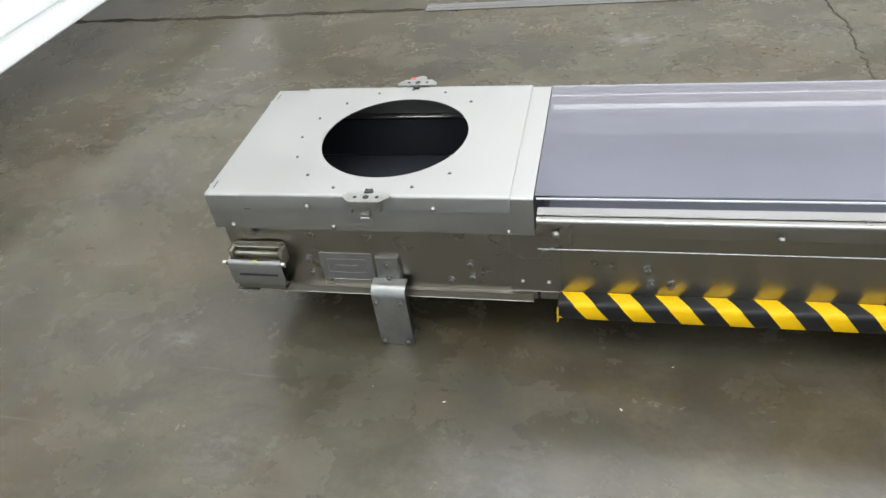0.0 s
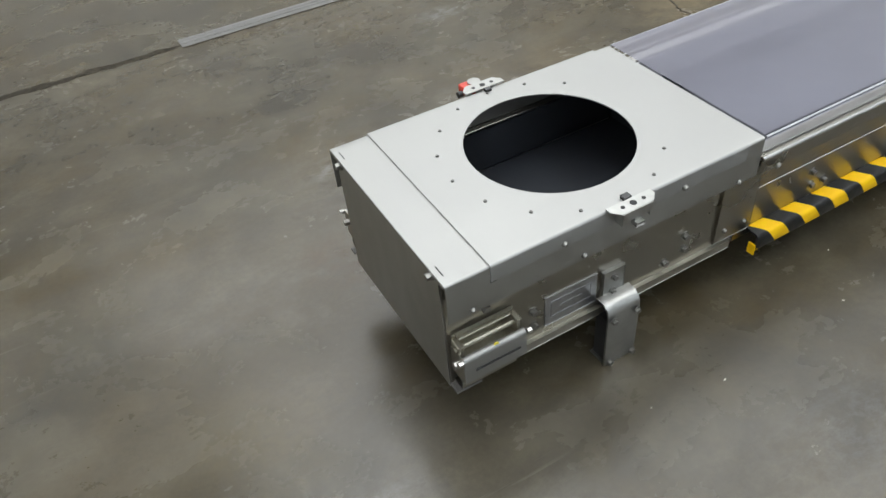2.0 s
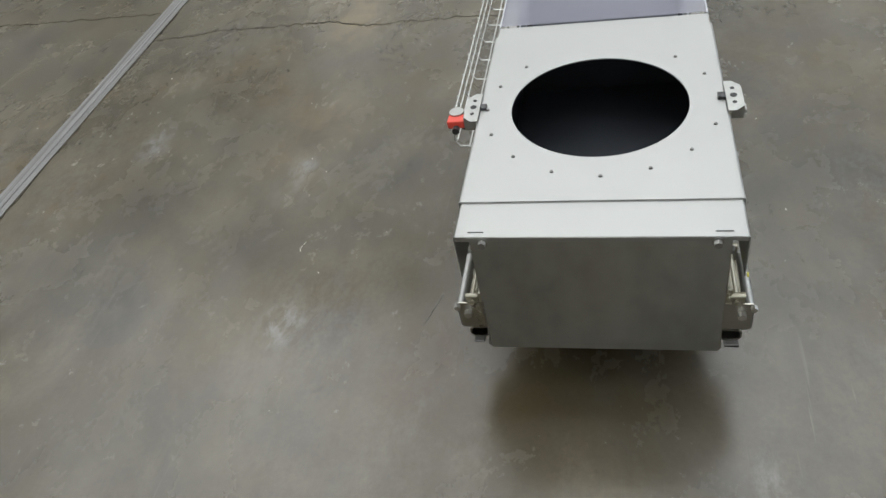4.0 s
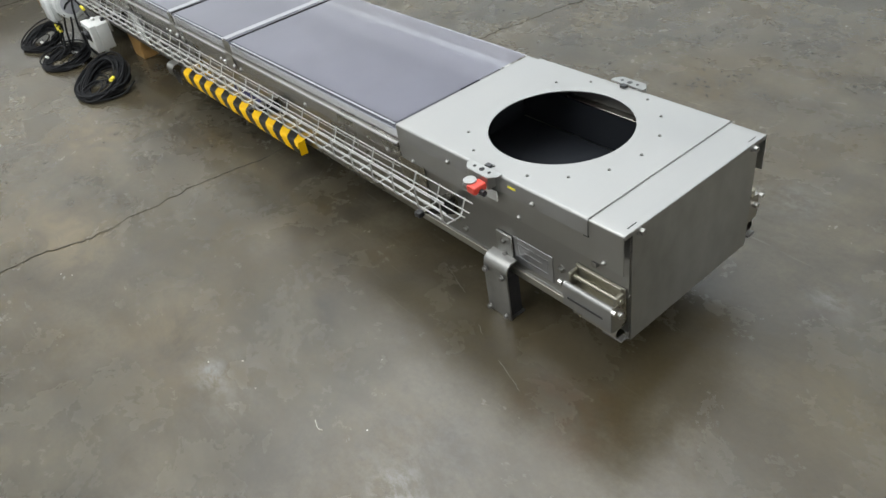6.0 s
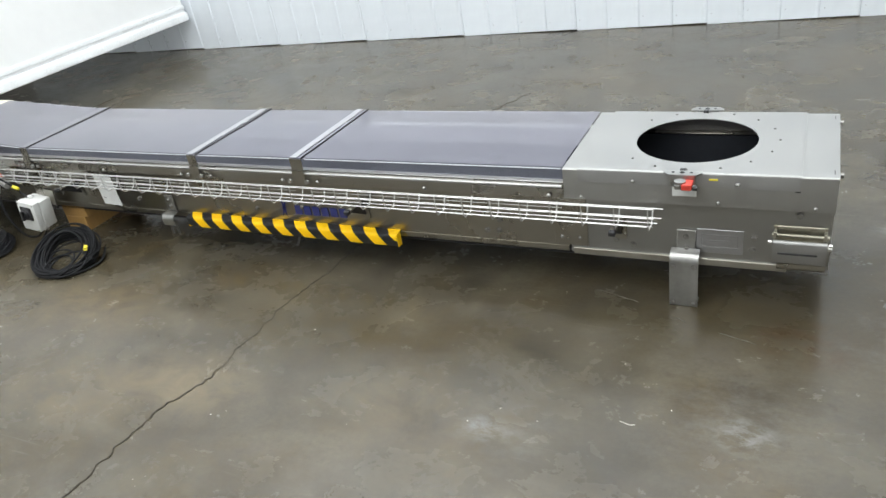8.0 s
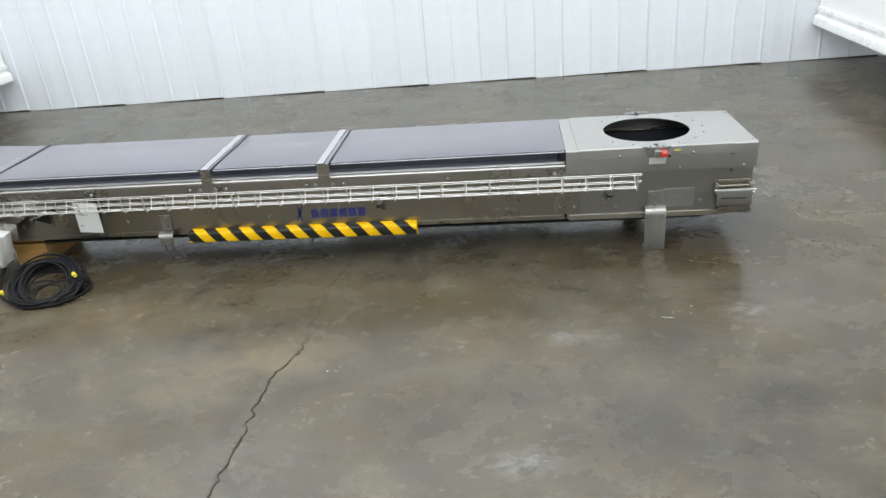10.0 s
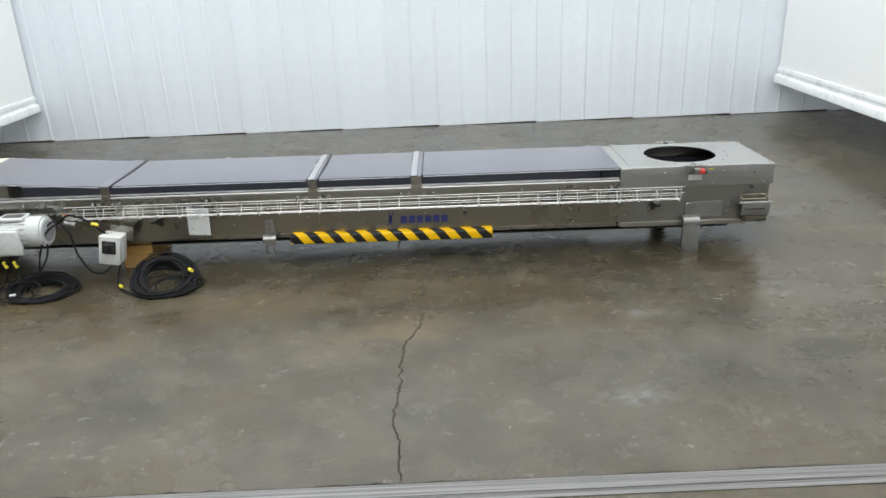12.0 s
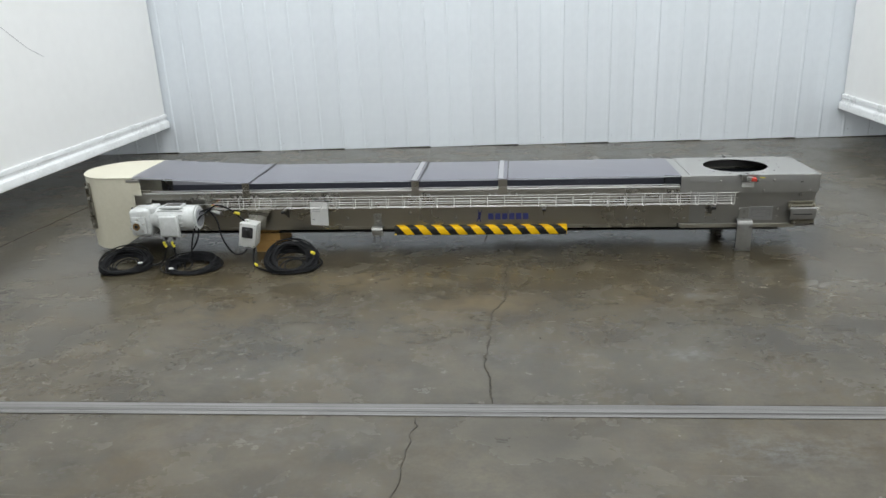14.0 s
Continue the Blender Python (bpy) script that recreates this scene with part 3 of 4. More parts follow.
def hex_bolt(x, y, z, parent, out, r=0.009, long=0.010, washer=True):
    """A hexagon-headed bolt with its washer, facing along y: out is -1 or 1."""
    key = ("bolt", out, r, long)
    if key not in SHARED:
        bm = rod((0, 0, 0), (0, out * 0.002, 0), r * 1.45, n=14) if washer else bmesh.new()
        bm = join(bm, rod((0, out * 0.002, 0), (0, out * (0.002 + long), 0), r, n=6))
        SHARED[key] = part("bolt", bm, "screw_steel", parent)
        SHARED[key].location = (x, y, z)
        return SHARED[key]
    return twin(SHARED[key], x, y, z, parent=parent)


def round_screw(x, y, z, parent, out, r=0.008):
    key = ("dome", out, r)
    if key not in SHARED:
        bm = rod((0, 0, 0), (0, out * 0.003, 0), r, n=12)
        bm = join(bm, rod((0, out * 0.003, 0), (0, out * 0.008, 0), r * 0.95, r * 0.5, 12))
        SHARED[key] = part("screw", bm, "screw_steel", parent)
        SHARED[key].location = (x, y, z)
        return SHARED[key]
    return twin(SHARED[key], x, y, z, parent=parent)


SHARED = {}
both = ((False, -1), (True, 1))


def sy(y, flip):
    return W - y if flip else y


# side sheets, with a foot flange and, along the covers, an outward rail
for flip, out in both:
    low = [(0.10, 0.150), (0.029, 0.150), (0.027, 0.152), (0.027, 0.172), (0.030, 0.1725)]
    part("side_sheet", sheet(low + [(0.030, 0.478)], -0.003, -0.845, -0.004, flip), "body" if flip else "dull_sheet", conveyor, "stainless side sheet under the hopper")
    high = low + [(0.030, 0.424), (0.027, 0.430), (0.006, 0.433)] + arc(0.006, 0.427, 0.006, 90, 180, 3)[1:] + [(0.000, 0.386)]
    side = part("side_sheet", sheet(high, -0.003, TAIL + 0.1, -0.855, flip), "body", conveyor, "brushed stainless side sheet with an outward rail", True)
    part("rail_edge", tube([(TAIL + 0.15, sy(-0.002, flip), 0.428), (-0.856, sy(-0.001, flip), 0.429)], 0.0066, 10), "polished", conveyor, "bright rolled rail edge", True)
    part("rail_top", block(TAIL + 0.15, sy(0.012, flip), 0.4378, -0.856, sy(0.036, flip), 0.4405, 0.0008, 1), "bright", conveyor, "steel rail under the cover edge")
    part("splice_plate", block(-0.905, sy(0.024, flip), 0.180, -0.780, sy(0.029, flip), 0.384, 0.001, 1), "body", conveyor)
    # paler tone puts the ceiling light on this flange into its colour
    part("foot_strip", block(-0.835, sy(0.020, flip), 0.146, -0.12, sy(0.026, flip), 0.172, 0.0015, 1), "flange", conveyor, "foot flange lightened for the ceiling light it catches")
    for bx, bz in ((-0.224, 0.262), (-0.226, 0.215), (-0.675, 0.261), (-0.677, 0.218), (-0.617, 0.202), (-1.121, 0.261), (-1.13, 0.215), (-1.179, 0.212)):
        hex_bolt(bx, sy(0.030, flip), bz, conveyor, out, 0.0085, 0.010)
    for bx in (-1.95, -2.05, -2.31, -2.62, -3.05, -3.62, -4.05):
        hex_bolt(bx, sy(0.030, flip), 0.245 + 0.02 * math.sin(bx * 9), conveyor, out, 0.009, 0.009)
    for bx in (-0.81, -0.878):
        round_screw(bx, sy(0.024, flip), 0.213, conveyor, out, 0.007)
    for bx, bz in ((-0.279, 0.463), (-0.607, 0.461)):
        round_screw(bx, sy(-0.004, flip), bz, conveyor, out, 0.008)
    for bx, bz in ((-0.054, 0.397), (-0.336, 0.398), (-0.788, 0.394)):
        round_screw(bx, sy(-0.001, flip), bz, conveyor, out, 0.007)
    for bx in (-0.902, -1.401, -1.90, -2.08, -2.48, -2.66, -3.17, -3.66, -3.81, -4.2):
        round_screw(bx, sy(-0.0128, flip), 0.399, conveyor, out, 0.009)
part("bottom_pan", block(TAIL + 0.1, 0.034, 0.152, -0.006, 0.526, 0.156), "dark_steel", conveyor)
part("return_belt", block(-4.5, 0.06, 0.120, -0.2, 0.50, 0.128), "rubber", conveyor, "black return belt under the frame")
part("belt", block(-4.75, 0.042, 0.280, -0.05, 0.518, 0.290, 0.003, 1), "belt", conveyor, "smooth blue-grey conveyor belt under the covers")
# black sheets added in the hopper put the opening's shade into colour
part("impact_sheet", block(-0.862, 0.050, 0.2905, -0.05, 0.510, 0.294), "inside", conveyor, "black sheet added to keep the round opening dark")
for flip, out in both:
    part("skirt", block(-4.5, sy(0.040, flip), 0.292, -0.856, sy(0.048, flip), 0.362), "belt", conveyor, "smooth blue-grey skirt along the belt")
    part("inner_wall", block(-4.5, sy(0.040, flip), 0.3625, -0.856, sy(0.045, flip), 0.4365), "skirt", conveyor, "pale grey inner wall above the skirt")
    # added dark sheet and liner darken the hopper's inner walls
    part("hopper_skirt", block(-0.840, sy(0.040, flip), 0.296, -0.05, sy(0.048, flip), 0.420), "inside", conveyor, "black side sheet added to darken the hopper inside")
    part("inner_liner", block(-0.840, sy(0.0345, flip), 0.4360, -0.012, sy(0.0375, flip), 0.4780), "dark_steel", conveyor)
    part("inner_ledge", block(-0.840, sy(0.034, flip), 0.4305, -0.01, sy(0.056, flip), 0.4345, 0.001, 1), "body", conveyor, "steel ledge inside the hopper")
# added black sheet closes off the lit space under the covers
part("inner_curtain", block(-0.846, 0.034, 0.2945, -0.841, 0.526, 0.4897), "inside", conveyor, "black sheet added behind the opening to keep it dark")
part("end_plate", block(-0.0035, 0.034, 0.148, 0.0, 0.528, 0.488), "end_steel", conveyor, "plain grey stainless end plate")
for y in (0.034, 0.528):
    part("corner_fold", block(-0.05, y - 0.003, 0.148, -0.004, y + 0.003, 0.43), "body", conveyor)
for y in (0.058, 0.503):
    part("clip_bolt", join(rod((0, y, 0.478), (0.004, y, 0.478), 0.011, n=12), rod((0.004, y, 0.478), (0.014, y, 0.478), 0.008, n=6)), "screw_steel", conveyor)

# hood over the hopper end, with the holed lid lying on it
TOP = 0.492
hood = []
for flip, out in both:
    fold = [(0.0, 0.385), (0.0, TOP - 0.006)] + arc(0.006, TOP - 0.006, 0.006, 180, 90, 4)[1:] + [(0.030, TOP)]
    hood.append(sheet(fold, -0.002, JOIN, END + 0.002, flip))
hood.append(block(-0.104, 0.030, TOP - 0.002, END + 0.002, W - 0.030, TOP))
hood.append(block(JOIN, 0.030, TOP - 0.002, -0.78, W - 0.030, TOP))
hood.append(block(END, 0.004, TOP - 0.012, END + 0.003, W - 0.004, TOP - 0.001, 0.001, 1))
cap = part("hood", join(*hood), "side_steel", conveyor, "folded stainless hood with a sharp lower edge", True)
cap.data.materials.append(M["lid"])
for f in cap.data.polygons:
    f.material_index = 1 if f.normal.z > 0.9 else 0
CX, CY, CR = -0.445, 0.28, 0.203
cover_bits = [holed_plate(-0.795, -0.1005, 0.010, W - 0.010, TOP + 0.001, TOP + 0.004, CX, CY, CR)]
for flip, out in both:
    fold = [(-0.0035, 0.452), (-0.0035, TOP - 0.003)] + arc(0.0035, TOP - 0.003, 0.007, 180, 90, 4)[1:] + [(0.0105, TOP + 0.004)]
    cover_bits.append(sheet(fold, -0.0025, -0.795, -0.1005, flip))
part("seam", block(-0.1005, 0.001, TOP + 0.0002, -0.0992, W - 0.001, TOP + 0.0012), "end_steel", conveyor)
part("seam", block(-0.7965, 0.001, TOP + 0.0002, -0.795, W - 0.001, TOP + 0.0012), "lid", conveyor)
lid = part("hopper_lid", join(*cover_bits), "lid", conveyor, "matt stainless lid with a large round opening", True)
dots = None
for i in range(-6, 7):
    a = radians(1.0 + 22.7 * i)
    p = (-0.440 + 0.264 * math.cos(a), 0.283 + 0.264 * math.sin(a), TOP + 0.004)
    if dots is None:
        dots = part("screw", rod((0, 0, 0), (0, 0, 0.003), 0.0045, 0.0035, 10), "dark_steel", lid)
        dots.location = p
    else:
        twin(dots, *p)
for y in (0.045, 0.515):
    part("slot_tab", block(-0.0125, y - 0.016, TOP + 0.0002, -0.0105, y + 0.016, TOP + 0.0012), "gap", conveyor)
for flip, out in both:
    part("slot", block(-0.116, sy(-0.0012, flip), 0.448, -0.100, sy(0.0, flip), 0.453), "gap", conveyor)
    br = part("latch_bracket", join(
        poly_prism([(-0.386, sy(0.0, flip)), (-0.386, sy(-0.016, flip)), (-0.402, sy(-0.034, flip)), (-0.486, sy(-0.034, flip)), (-0.504, sy(-0.016, flip)), (-0.504, sy(0.0, flip))], 0.4985, 0.502),
        block(-0.478, sy(-0.036, flip), 0.478, -0.410, sy(-0.033, flip), 0.501), block(-0.456, sy(-0.044, flip), 0.460, -0.434, sy(-0.030, flip), 0.470, 0.002, 1),
        block(-0.454, sy(-0.036, flip), 0.460, -0.437, sy(-0.031, flip), 0.482), block(-0.484, sy(-0.036, flip), 0.468, -0.477, sy(-0.010, flip), 0.500),
        block(-0.411, sy(-0.036, flip), 0.468, -0.404, sy(-0.010, flip), 0.500)), "zinc", conveyor, "pressed zinc latch bracket with three holes")
    for bx, r in ((-0.418, 0.005), (-0.446, 0.008), (-0.474, 0.005)):
        part("hole", rod((bx, sy(-0.016, flip), 0.5018), (bx, sy(-0.016, flip), 0.5028), r, n=12), "gap", br)
    # black block added in place of the dark notch at the lid edge
    part("catch", block(-0.456, sy(0.002, flip), 0.496, -0.438, sy(0.016, flip), 0.504, 0.001, 1), "black_plastic", br)

# rating plates, feet and belt tensioners on both sides
for flip, out in both:
    rate = part("rating_plate", block(-0.404, sy(0.0275, flip), 0.193, -0.256, sy(0.0298, flip), 0.284, 0.0008, 1), "plate", conveyor, "pale etched rating plate")
    for a, b, c, d in ((-0.385, -0.275, 0.262, 0.265), (-0.385, -0.275, 0.215, 0.218), (-0.388, -0.385, 0.215, 0.265), (-0.275, -0.272, 0.215, 0.265), (-0.36, -0.30, 0.240, 0.243)):
        part("print_bar", block(a, sy(0.0269, flip), c, b, sy(0.0276, flip), d), "etching", rate)
    fx = 0.0 if flip else 0.012
    foot = part("foot", join(
        block(-0.480, sy(0.020, flip), 0.192, -0.418, sy(0.0275, flip), 0.279, 0.002, 1),
        sheet([(-0.022, -0.004), (-0.026, 0.000), (-0.026, 0.176), (-0.020, 0.196), (-0.006, 0.206), (0.020, 0.208)], -0.005, -0.497, -0.402, flip),
        block(-0.494, sy(-0.0205, flip), -0.004, -0.405, sy(0.035, flip), 0.001)), "zinc", conveyor, "folded stainless foot standing on the floor", True)
    # black block added for the dark inside of the foot
    part("rubber_pad", block(-0.486, sy(-0.019, flip), 0.002, -0.413, sy(0.030, flip), 0.148), "rubber", foot)
    for bx, by, bz in ((-0.449, 0.020, 0.254), (-0.447, 0.020, 0.209), (-0.484, -0.031, 0.165), (-0.415, -0.031, 0.165), (-0.484, -0.031, 0.016), (-0.415, -0.031, 0.016)):
        hex_bolt(bx, sy(by, flip), bz, foot, out, 0.0070, 0.007)
    foot.location.x = fx
    ten = part("tensioner", sheet([(-0.010, 0.206), (-0.026, 0.210), (-0.030, 0.216), (-0.030, 0.279)] + arc(-0.021, 0.281, 0.009, 180, 0, 6) + [(-0.012, 0.264)],
                                  -0.0035, -0.166, -0.010, flip), "lid", conveyor, "folded belt tensioner housing with a slot", True)
    part("recess", join(block(-0.166, sy(-0.011, flip), 0.262, -0.012, sy(0.028, flip), 0.266), block(-0.166, sy(0.022, flip), 0.2665, -0.012, sy(0.028, flip), 0.318)), "grime", ten, "stained steel recess")
    part("slot", block(-0.150, sy(-0.0315, flip), 0.244, -0.036, sy(-0.0298, flip), 0.250), "gap", ten)
    part("screw_rod", tube([(-0.170, sy(0.006, flip), 0.294), (-0.006, sy(0.006, flip), 0.294)], 0.0065, 10), "grime", ten, smooth=True)
    part("upper_bar", block(-0.158, sy(0.016, flip), 0.308, -0.020, sy(0.0215, flip), 0.322, 0.002, 1), "grime", ten)
    for bx in (-0.161, -0.017):
        part("lug", block(bx - 0.005, sy(-0.008, flip), 0.267, bx + 0.005, sy(0.021, flip), 0.310, 0.002, 1), "grime", ten)
    part("end_cap", block(-0.012, sy(-0.026, flip), 0.212, -0.009, sy(0.028, flip), 0.290), "body", ten)
    part("bolt", join(rod((-0.009, sy(-0.006, flip), 0.262), (0.004, sy(-0.006, flip), 0.262), 0.009, n=6)), "bright", ten)
    for bx in (-0.008, -0.180):
        part("nut", rod((bx, sy(-0.027, flip), 0.284), (bx + 0.011, sy(-0.027, flip), 0.284), 0.007, n=6), "bright", ten)
    part("guide_shoe", sheet([(0.028, 0.206), (-0.004, 0.204), (-0.010, 0.198), (-0.010, 0.184), (-0.005, 0.178), (0.026, 0.176)], -0.003, -0.150, -0.010, flip), "body", ten, "lower guide shoe", True)
    part("shoe_lip", block(-0.060, sy(-0.006, flip), 0.166, 0.002, sy(0.020, flip), 0.172, 0.002, 1), "dark_steel", ten)
    hex_bolt(-0.095, sy(0.026, flip), 0.362, ten, out, 0.010, 0.016)


# clear covers in four lengths
def cover(x0, x1):
    line = [(0.008, 0.493), (W - 0.008, 0.493)]
    bm = sheet(line, 0.003, x0, x1)
    ob = bare_backs(part("clear_cover", bm, "dusty", conveyor, "clear see-through plastic cover with its pale haze coloured in"), 2, 1)
    ob.visible_shadow = False
    for flip, out in both:
        half = [(0.003, 0.4420), (0.003, 0.487)] + arc(0.009, 0.487, 0.006, 180, 100, 3)[1:]
        bm = join(sheet(half, 0.003, x0, x1, flip), sheet([(-0.0098, 0.353), (-0.0098, 0.4335)], 0.0025, x0, x1, flip))
        bare_backs(part("cover_side", bm, "clear", ob), 1, out).visible_shadow = False
        # pale tubes paint the bright highlights along the clear sheet's edges
        part("lip_edge", tube([(x0 + 0.004, sy(-0.0110, flip), 0.3515), (x1 - 0.004, sy(-0.0110, flip), 0.3515)], 0.0012, 5), "plastic", ob)
        part("top_edge", tube([(x0 + 0.004, sy(0.0035, flip), 0.4905), (x1 - 0.004, sy(0.0035, flip), 0.4905)], 0.0026, 6), "edge", ob, "bent edge with its bright highlight coloured in")
    return ob


for x0, x1 in ((-1.955, -0.853), (-2.535, -2.025), (-3.695, -2.605), (-4.548, -3.765)):
    cover(x0, x1)
for x0, x1, top, seal in ((-2.025, -1.962, 0.034, 0.003), (-2.600, -2.545, 0.034, 0.016), (-3.760, -3.705, 0.022, 0.020)):
    strap = None
    for flip, out in both:
        strap = part("cover_strap", join(block(x0 + 0.004, sy(-0.012, flip), 0.380, x1, sy(-0.009, flip), 0.446), block(x0 + 0.004, sy(-0.007, flip), 0.4465, x1, sy(-0.004, flip), 0.494)), "body", conveyor, "flat steel strap between two covers")
        for nx in (x0 - 0.012, x1 + 0.012):
            part("nut", rod((nx, sy(-0.014, flip), 0.400), (nx, sy(-0.024, flip), 0.400), 0.010, n=6), "cast", strap)
    if top > 0.03:
        part("top_band", block(x0 + 0.004, -0.002, 0.4975, x0 + 0.004 + top, W + 0.002, 0.4995), "band", strap, "pale steel band across the top")
    part("top_joint", block(x0 + 0.006 + top if top > 0.03 else x0 - 0.004, 0.0, 0.4945, x1, W, 0.4960), "dusty", strap).visible_shadow = False
    bm = bmesh.new()
    wide = [(0.0, 0.25), (0.25, 0.5), (0.6, 0.95), (1.0, 0.8)]
    rows = [[bm.verts.new((x1 + d, -0.005 + u * (W + 0.010), z)) for d, z in ((0.0, 0.4945), (0.0, 0.5005), (seal * k, 0.5005), (seal * k, 0.4945))] for u, k in wide]
    for a, b in zip(rows, rows[1:]):
        for q in range(4):
            bm.faces.new((a[q], a[(q + 1) % 4], b[(q + 1) % 4], b[q]))
    bm.faces.new(rows[0])
    bm.faces.new(rows[-1][::-1])
    part("seal", bm, "rubber", strap, "black rubber seal")


# cream hood round the drive end
def nose(grow, n=28):
    """The rounded outline of the drive end, widened by grow."""
    r, cx = 0.285 + grow, -4.708
    pts = [(-4.535, 0.28 - r)] + [(cx - r * math.sin(math.pi * i / n), 0.28 - r * math.cos(math.pi * i / n)) for i in range(n + 1)] + [(-4.535, 0.28 + r)]
    return pts


NZ0, NZ1 = 0.030, 0.541
bm = bmesh.new()
inner, outer = nose(-0.006), nose(0.0)
cols = []
for k, (p, q) in enumerate(zip(outer, inner)):
    z = NZ0 + (0.10 if k in (0, len(outer) - 1) else 0.0)
    cols.append([bm.verts.new((*p, z)), bm.verts.new((*p, NZ1)), bm.verts.new((*q, NZ1)), bm.verts.new((*q, z))])
for u, w in zip(cols, cols[1:]):
    for j in range(4):
        bm.faces.new((u[j], u[(j + 1) % 4], w[(j + 1) % 4], w[j]))
bm.faces.new(cols[0])
bm.faces.new(cols[-1][::-1])
drive_hood = part("drive_hood", join(bm, poly_prism(nose(0.004), NZ1 - 0.002, NZ1 + 0.004)), "cream", conveyor, "rounded cream fibreglass hood over the drive end", True)
part("side_tab", block(-4.545, -0.0072, 0.420, -4.478, -0.0012, 0.512, 0.0025, 2), "cream", drive_hood)
part("hood_tongue", block(-4.575, -0.010, 0.512, -4.480, 0.012, 0.530, 0.003), "end_steel", drive_hood, "grey bracket at the cover end")
a = radians(51)
bx, by = -4.708 - 0.288 * math.cos(a), 0.28 - 0.288 * math.sin(a)
hinge = block(-0.012, -0.022, 0.17, 0.002, 0.022, 0.50, 0.002, 1)
hinge = join(hinge, block(-0.020, 0.014, 0.17, 0.0, 0.024, 0.50, 0.002, 1))
hinge.transform(Matrix.Translation((bx, by, 0)) @ Matrix.Rotation(a, 4, "Z"))
hinge = part("closing_strip", hinge, "body", drive_hood, "grey steel closing strip with bolts")
for z in (0.20, 0.30, 0.39, 0.47):
    o = part("bolt", rod((-0.024, 0, z), (-0.010, 0, z), 0.009, n=6), "bright", hinge)
    o.matrix_basis = Matrix.Translation((bx, by, 0)) @ Matrix.Rotation(a, 4, "Z")
part("screw", rod((-4.56, -0.007, 0.330), (-4.56, -0.016, 0.330), 0.008, n=10), "dark_steel", drive_hood)
part("drive_roller", rod((-4.72, 0.05, 0.22), (-4.72, 0.51, 0.22), 0.07, n=24), "rubber", conveyor, smooth=True)
part("head_sheet", block(-4.60, 0.010, 0.165, -4.42, 0.028, 0.445, 0.002, 1), "body", conveyor)
part("head_sheet", block(-4.60, W - 0.028, 0.165, -4.42, W - 0.010, 0.445, 0.002, 1), "body", conveyor)
part("foot_rail", block(-4.70, 0.016, 0.155, -4.45, 0.021, 0.170), "dark_steel", conveyor)
lug = part("support_lug", join(block(-2.871, 0.0215, 0.180, -2.817, 0.0265, 0.262, 0.001, 1), sheet([(0.026, 0.178), (0.000, 0.178)] + arc(0.000, 0.152, 0.026, 90, 180, 5)[1:] + [(-0.024, 0.122)], 0.003, -2.881, -2.807)), "end_steel", conveyor, "curved steel clamp with two hanging studs", True)
for bz in (0.205, 0.240):
    hex_bolt(-2.844, 0.0215, bz, lug, -1, 0.009, 0.009)
for x in (-2.870, -2.830):
    part("stud", rod((x, 0.002, 0.06), (x, 0.002, 0.13), 0.005, n=8), "dark_steel", conveyor)
part("stud", rod((-2.12, 0.01, 0.06), (-2.08, 0.02, 0.15), 0.005, n=8), "dark_steel", conveyor)


def settle(x, y, z):
    """How far the upper sheets stand proud: the hopper's near side is higher, and the covers climb towards the drive."""
    high = min(max((z - 0.44) / 0.045, 0.0), 1.0)
    climb = 0.0 if x > -2.6 else 0.004 * (-2.6 - x) / 1.15 if x > -3.75 else 0.004 + 0.052 * (-3.75 - x) / 0.85
    return high * (0.010 * (1 - y / W) * max(1 + x / 2.6, -0.4) + climb)


for ob in list(conveyor.children_recursive):
    top = ob
    while top.parent is not conveyor:
        top = top.parent
    if top.name.startswith("drive_hood"):
        continue
    if ob.location.length > 0:
        ob.location.z += settle(*ob.location)
    elif ob.data.users == 1:
        for v in ob.data.vertices:
            v.co.z += settle(*v.co)


# striped foam edge guards
def edge_guard(x0, x1, flip, first, pitch, wide, lean, label):
    """A padded strip of alternate yellow and black slanting stripes; each stripe is a piece."""
    profile = [(0.0295, 0.176, 0.0), (0.0290, 0.178, 0.0), (-0.006, 0.175, 0.38), (-0.012, 0.171, 0.46), (-0.0155, 0.163, 0.55), (-0.016, 0.132, 0.88), (-0.013, 0.122, 0.97), (-0.006, 0.118, 1.0), (0.015, 0.117, 1.0)]
    guard = thing("edge_guard", label, "edge guard", TILT, "striped edge guards")
    count = int((x1 - x0) / pitch) + 3
    for k in range(-2, count):
        for name, a, b in (("yellow", 0.0, wide), ("black", wide, pitch)):
            lo, hi = x0 + first + k * pitch + a, x0 + first + k * pitch + b
            bm = bmesh.new()
            rows = []
            for y, z, s in profile:
                p, q = (min(max(v + lean * s, x0), x1) for v in (lo, hi))
                rows.append((bm.verts.new((p, sy(y, flip), z)), bm.verts.new((q, sy(y, flip), z))) if q - p > 0.0005 else None)
            made = False
            for u, w in zip(rows, rows[1:]):
                if u and w:
                    bm.faces.new((u[0], u[1], w[1], w[0]))
                    made = True
            if made:
                part("stripe", bm, name, guard, smooth=True)
            else:
                bm.free()
    part("core", sheet([(y + 0.0015, z - 0.001) for y, z, s in profile[1:]], 0.006, x0 + 0.001, x1 - 0.001, flip), "black", guard)
    return guard


edge_guard(-2.072, -0.902, True, 0.055, 0.117, 0.056, -0.070, "yellow and black striped foam edge guard on the conveyor side")
edge_guard(-2.727, -1.572, False, 0.005, 0.1205, 0.061, 0.075, "yellow and black striped foam edge guard below the wire tray")
gu = bpy.data.objects["edge_guard"]
gb_end = bpy.data.objects["edge_guard.001"]
bm = bmesh.new()
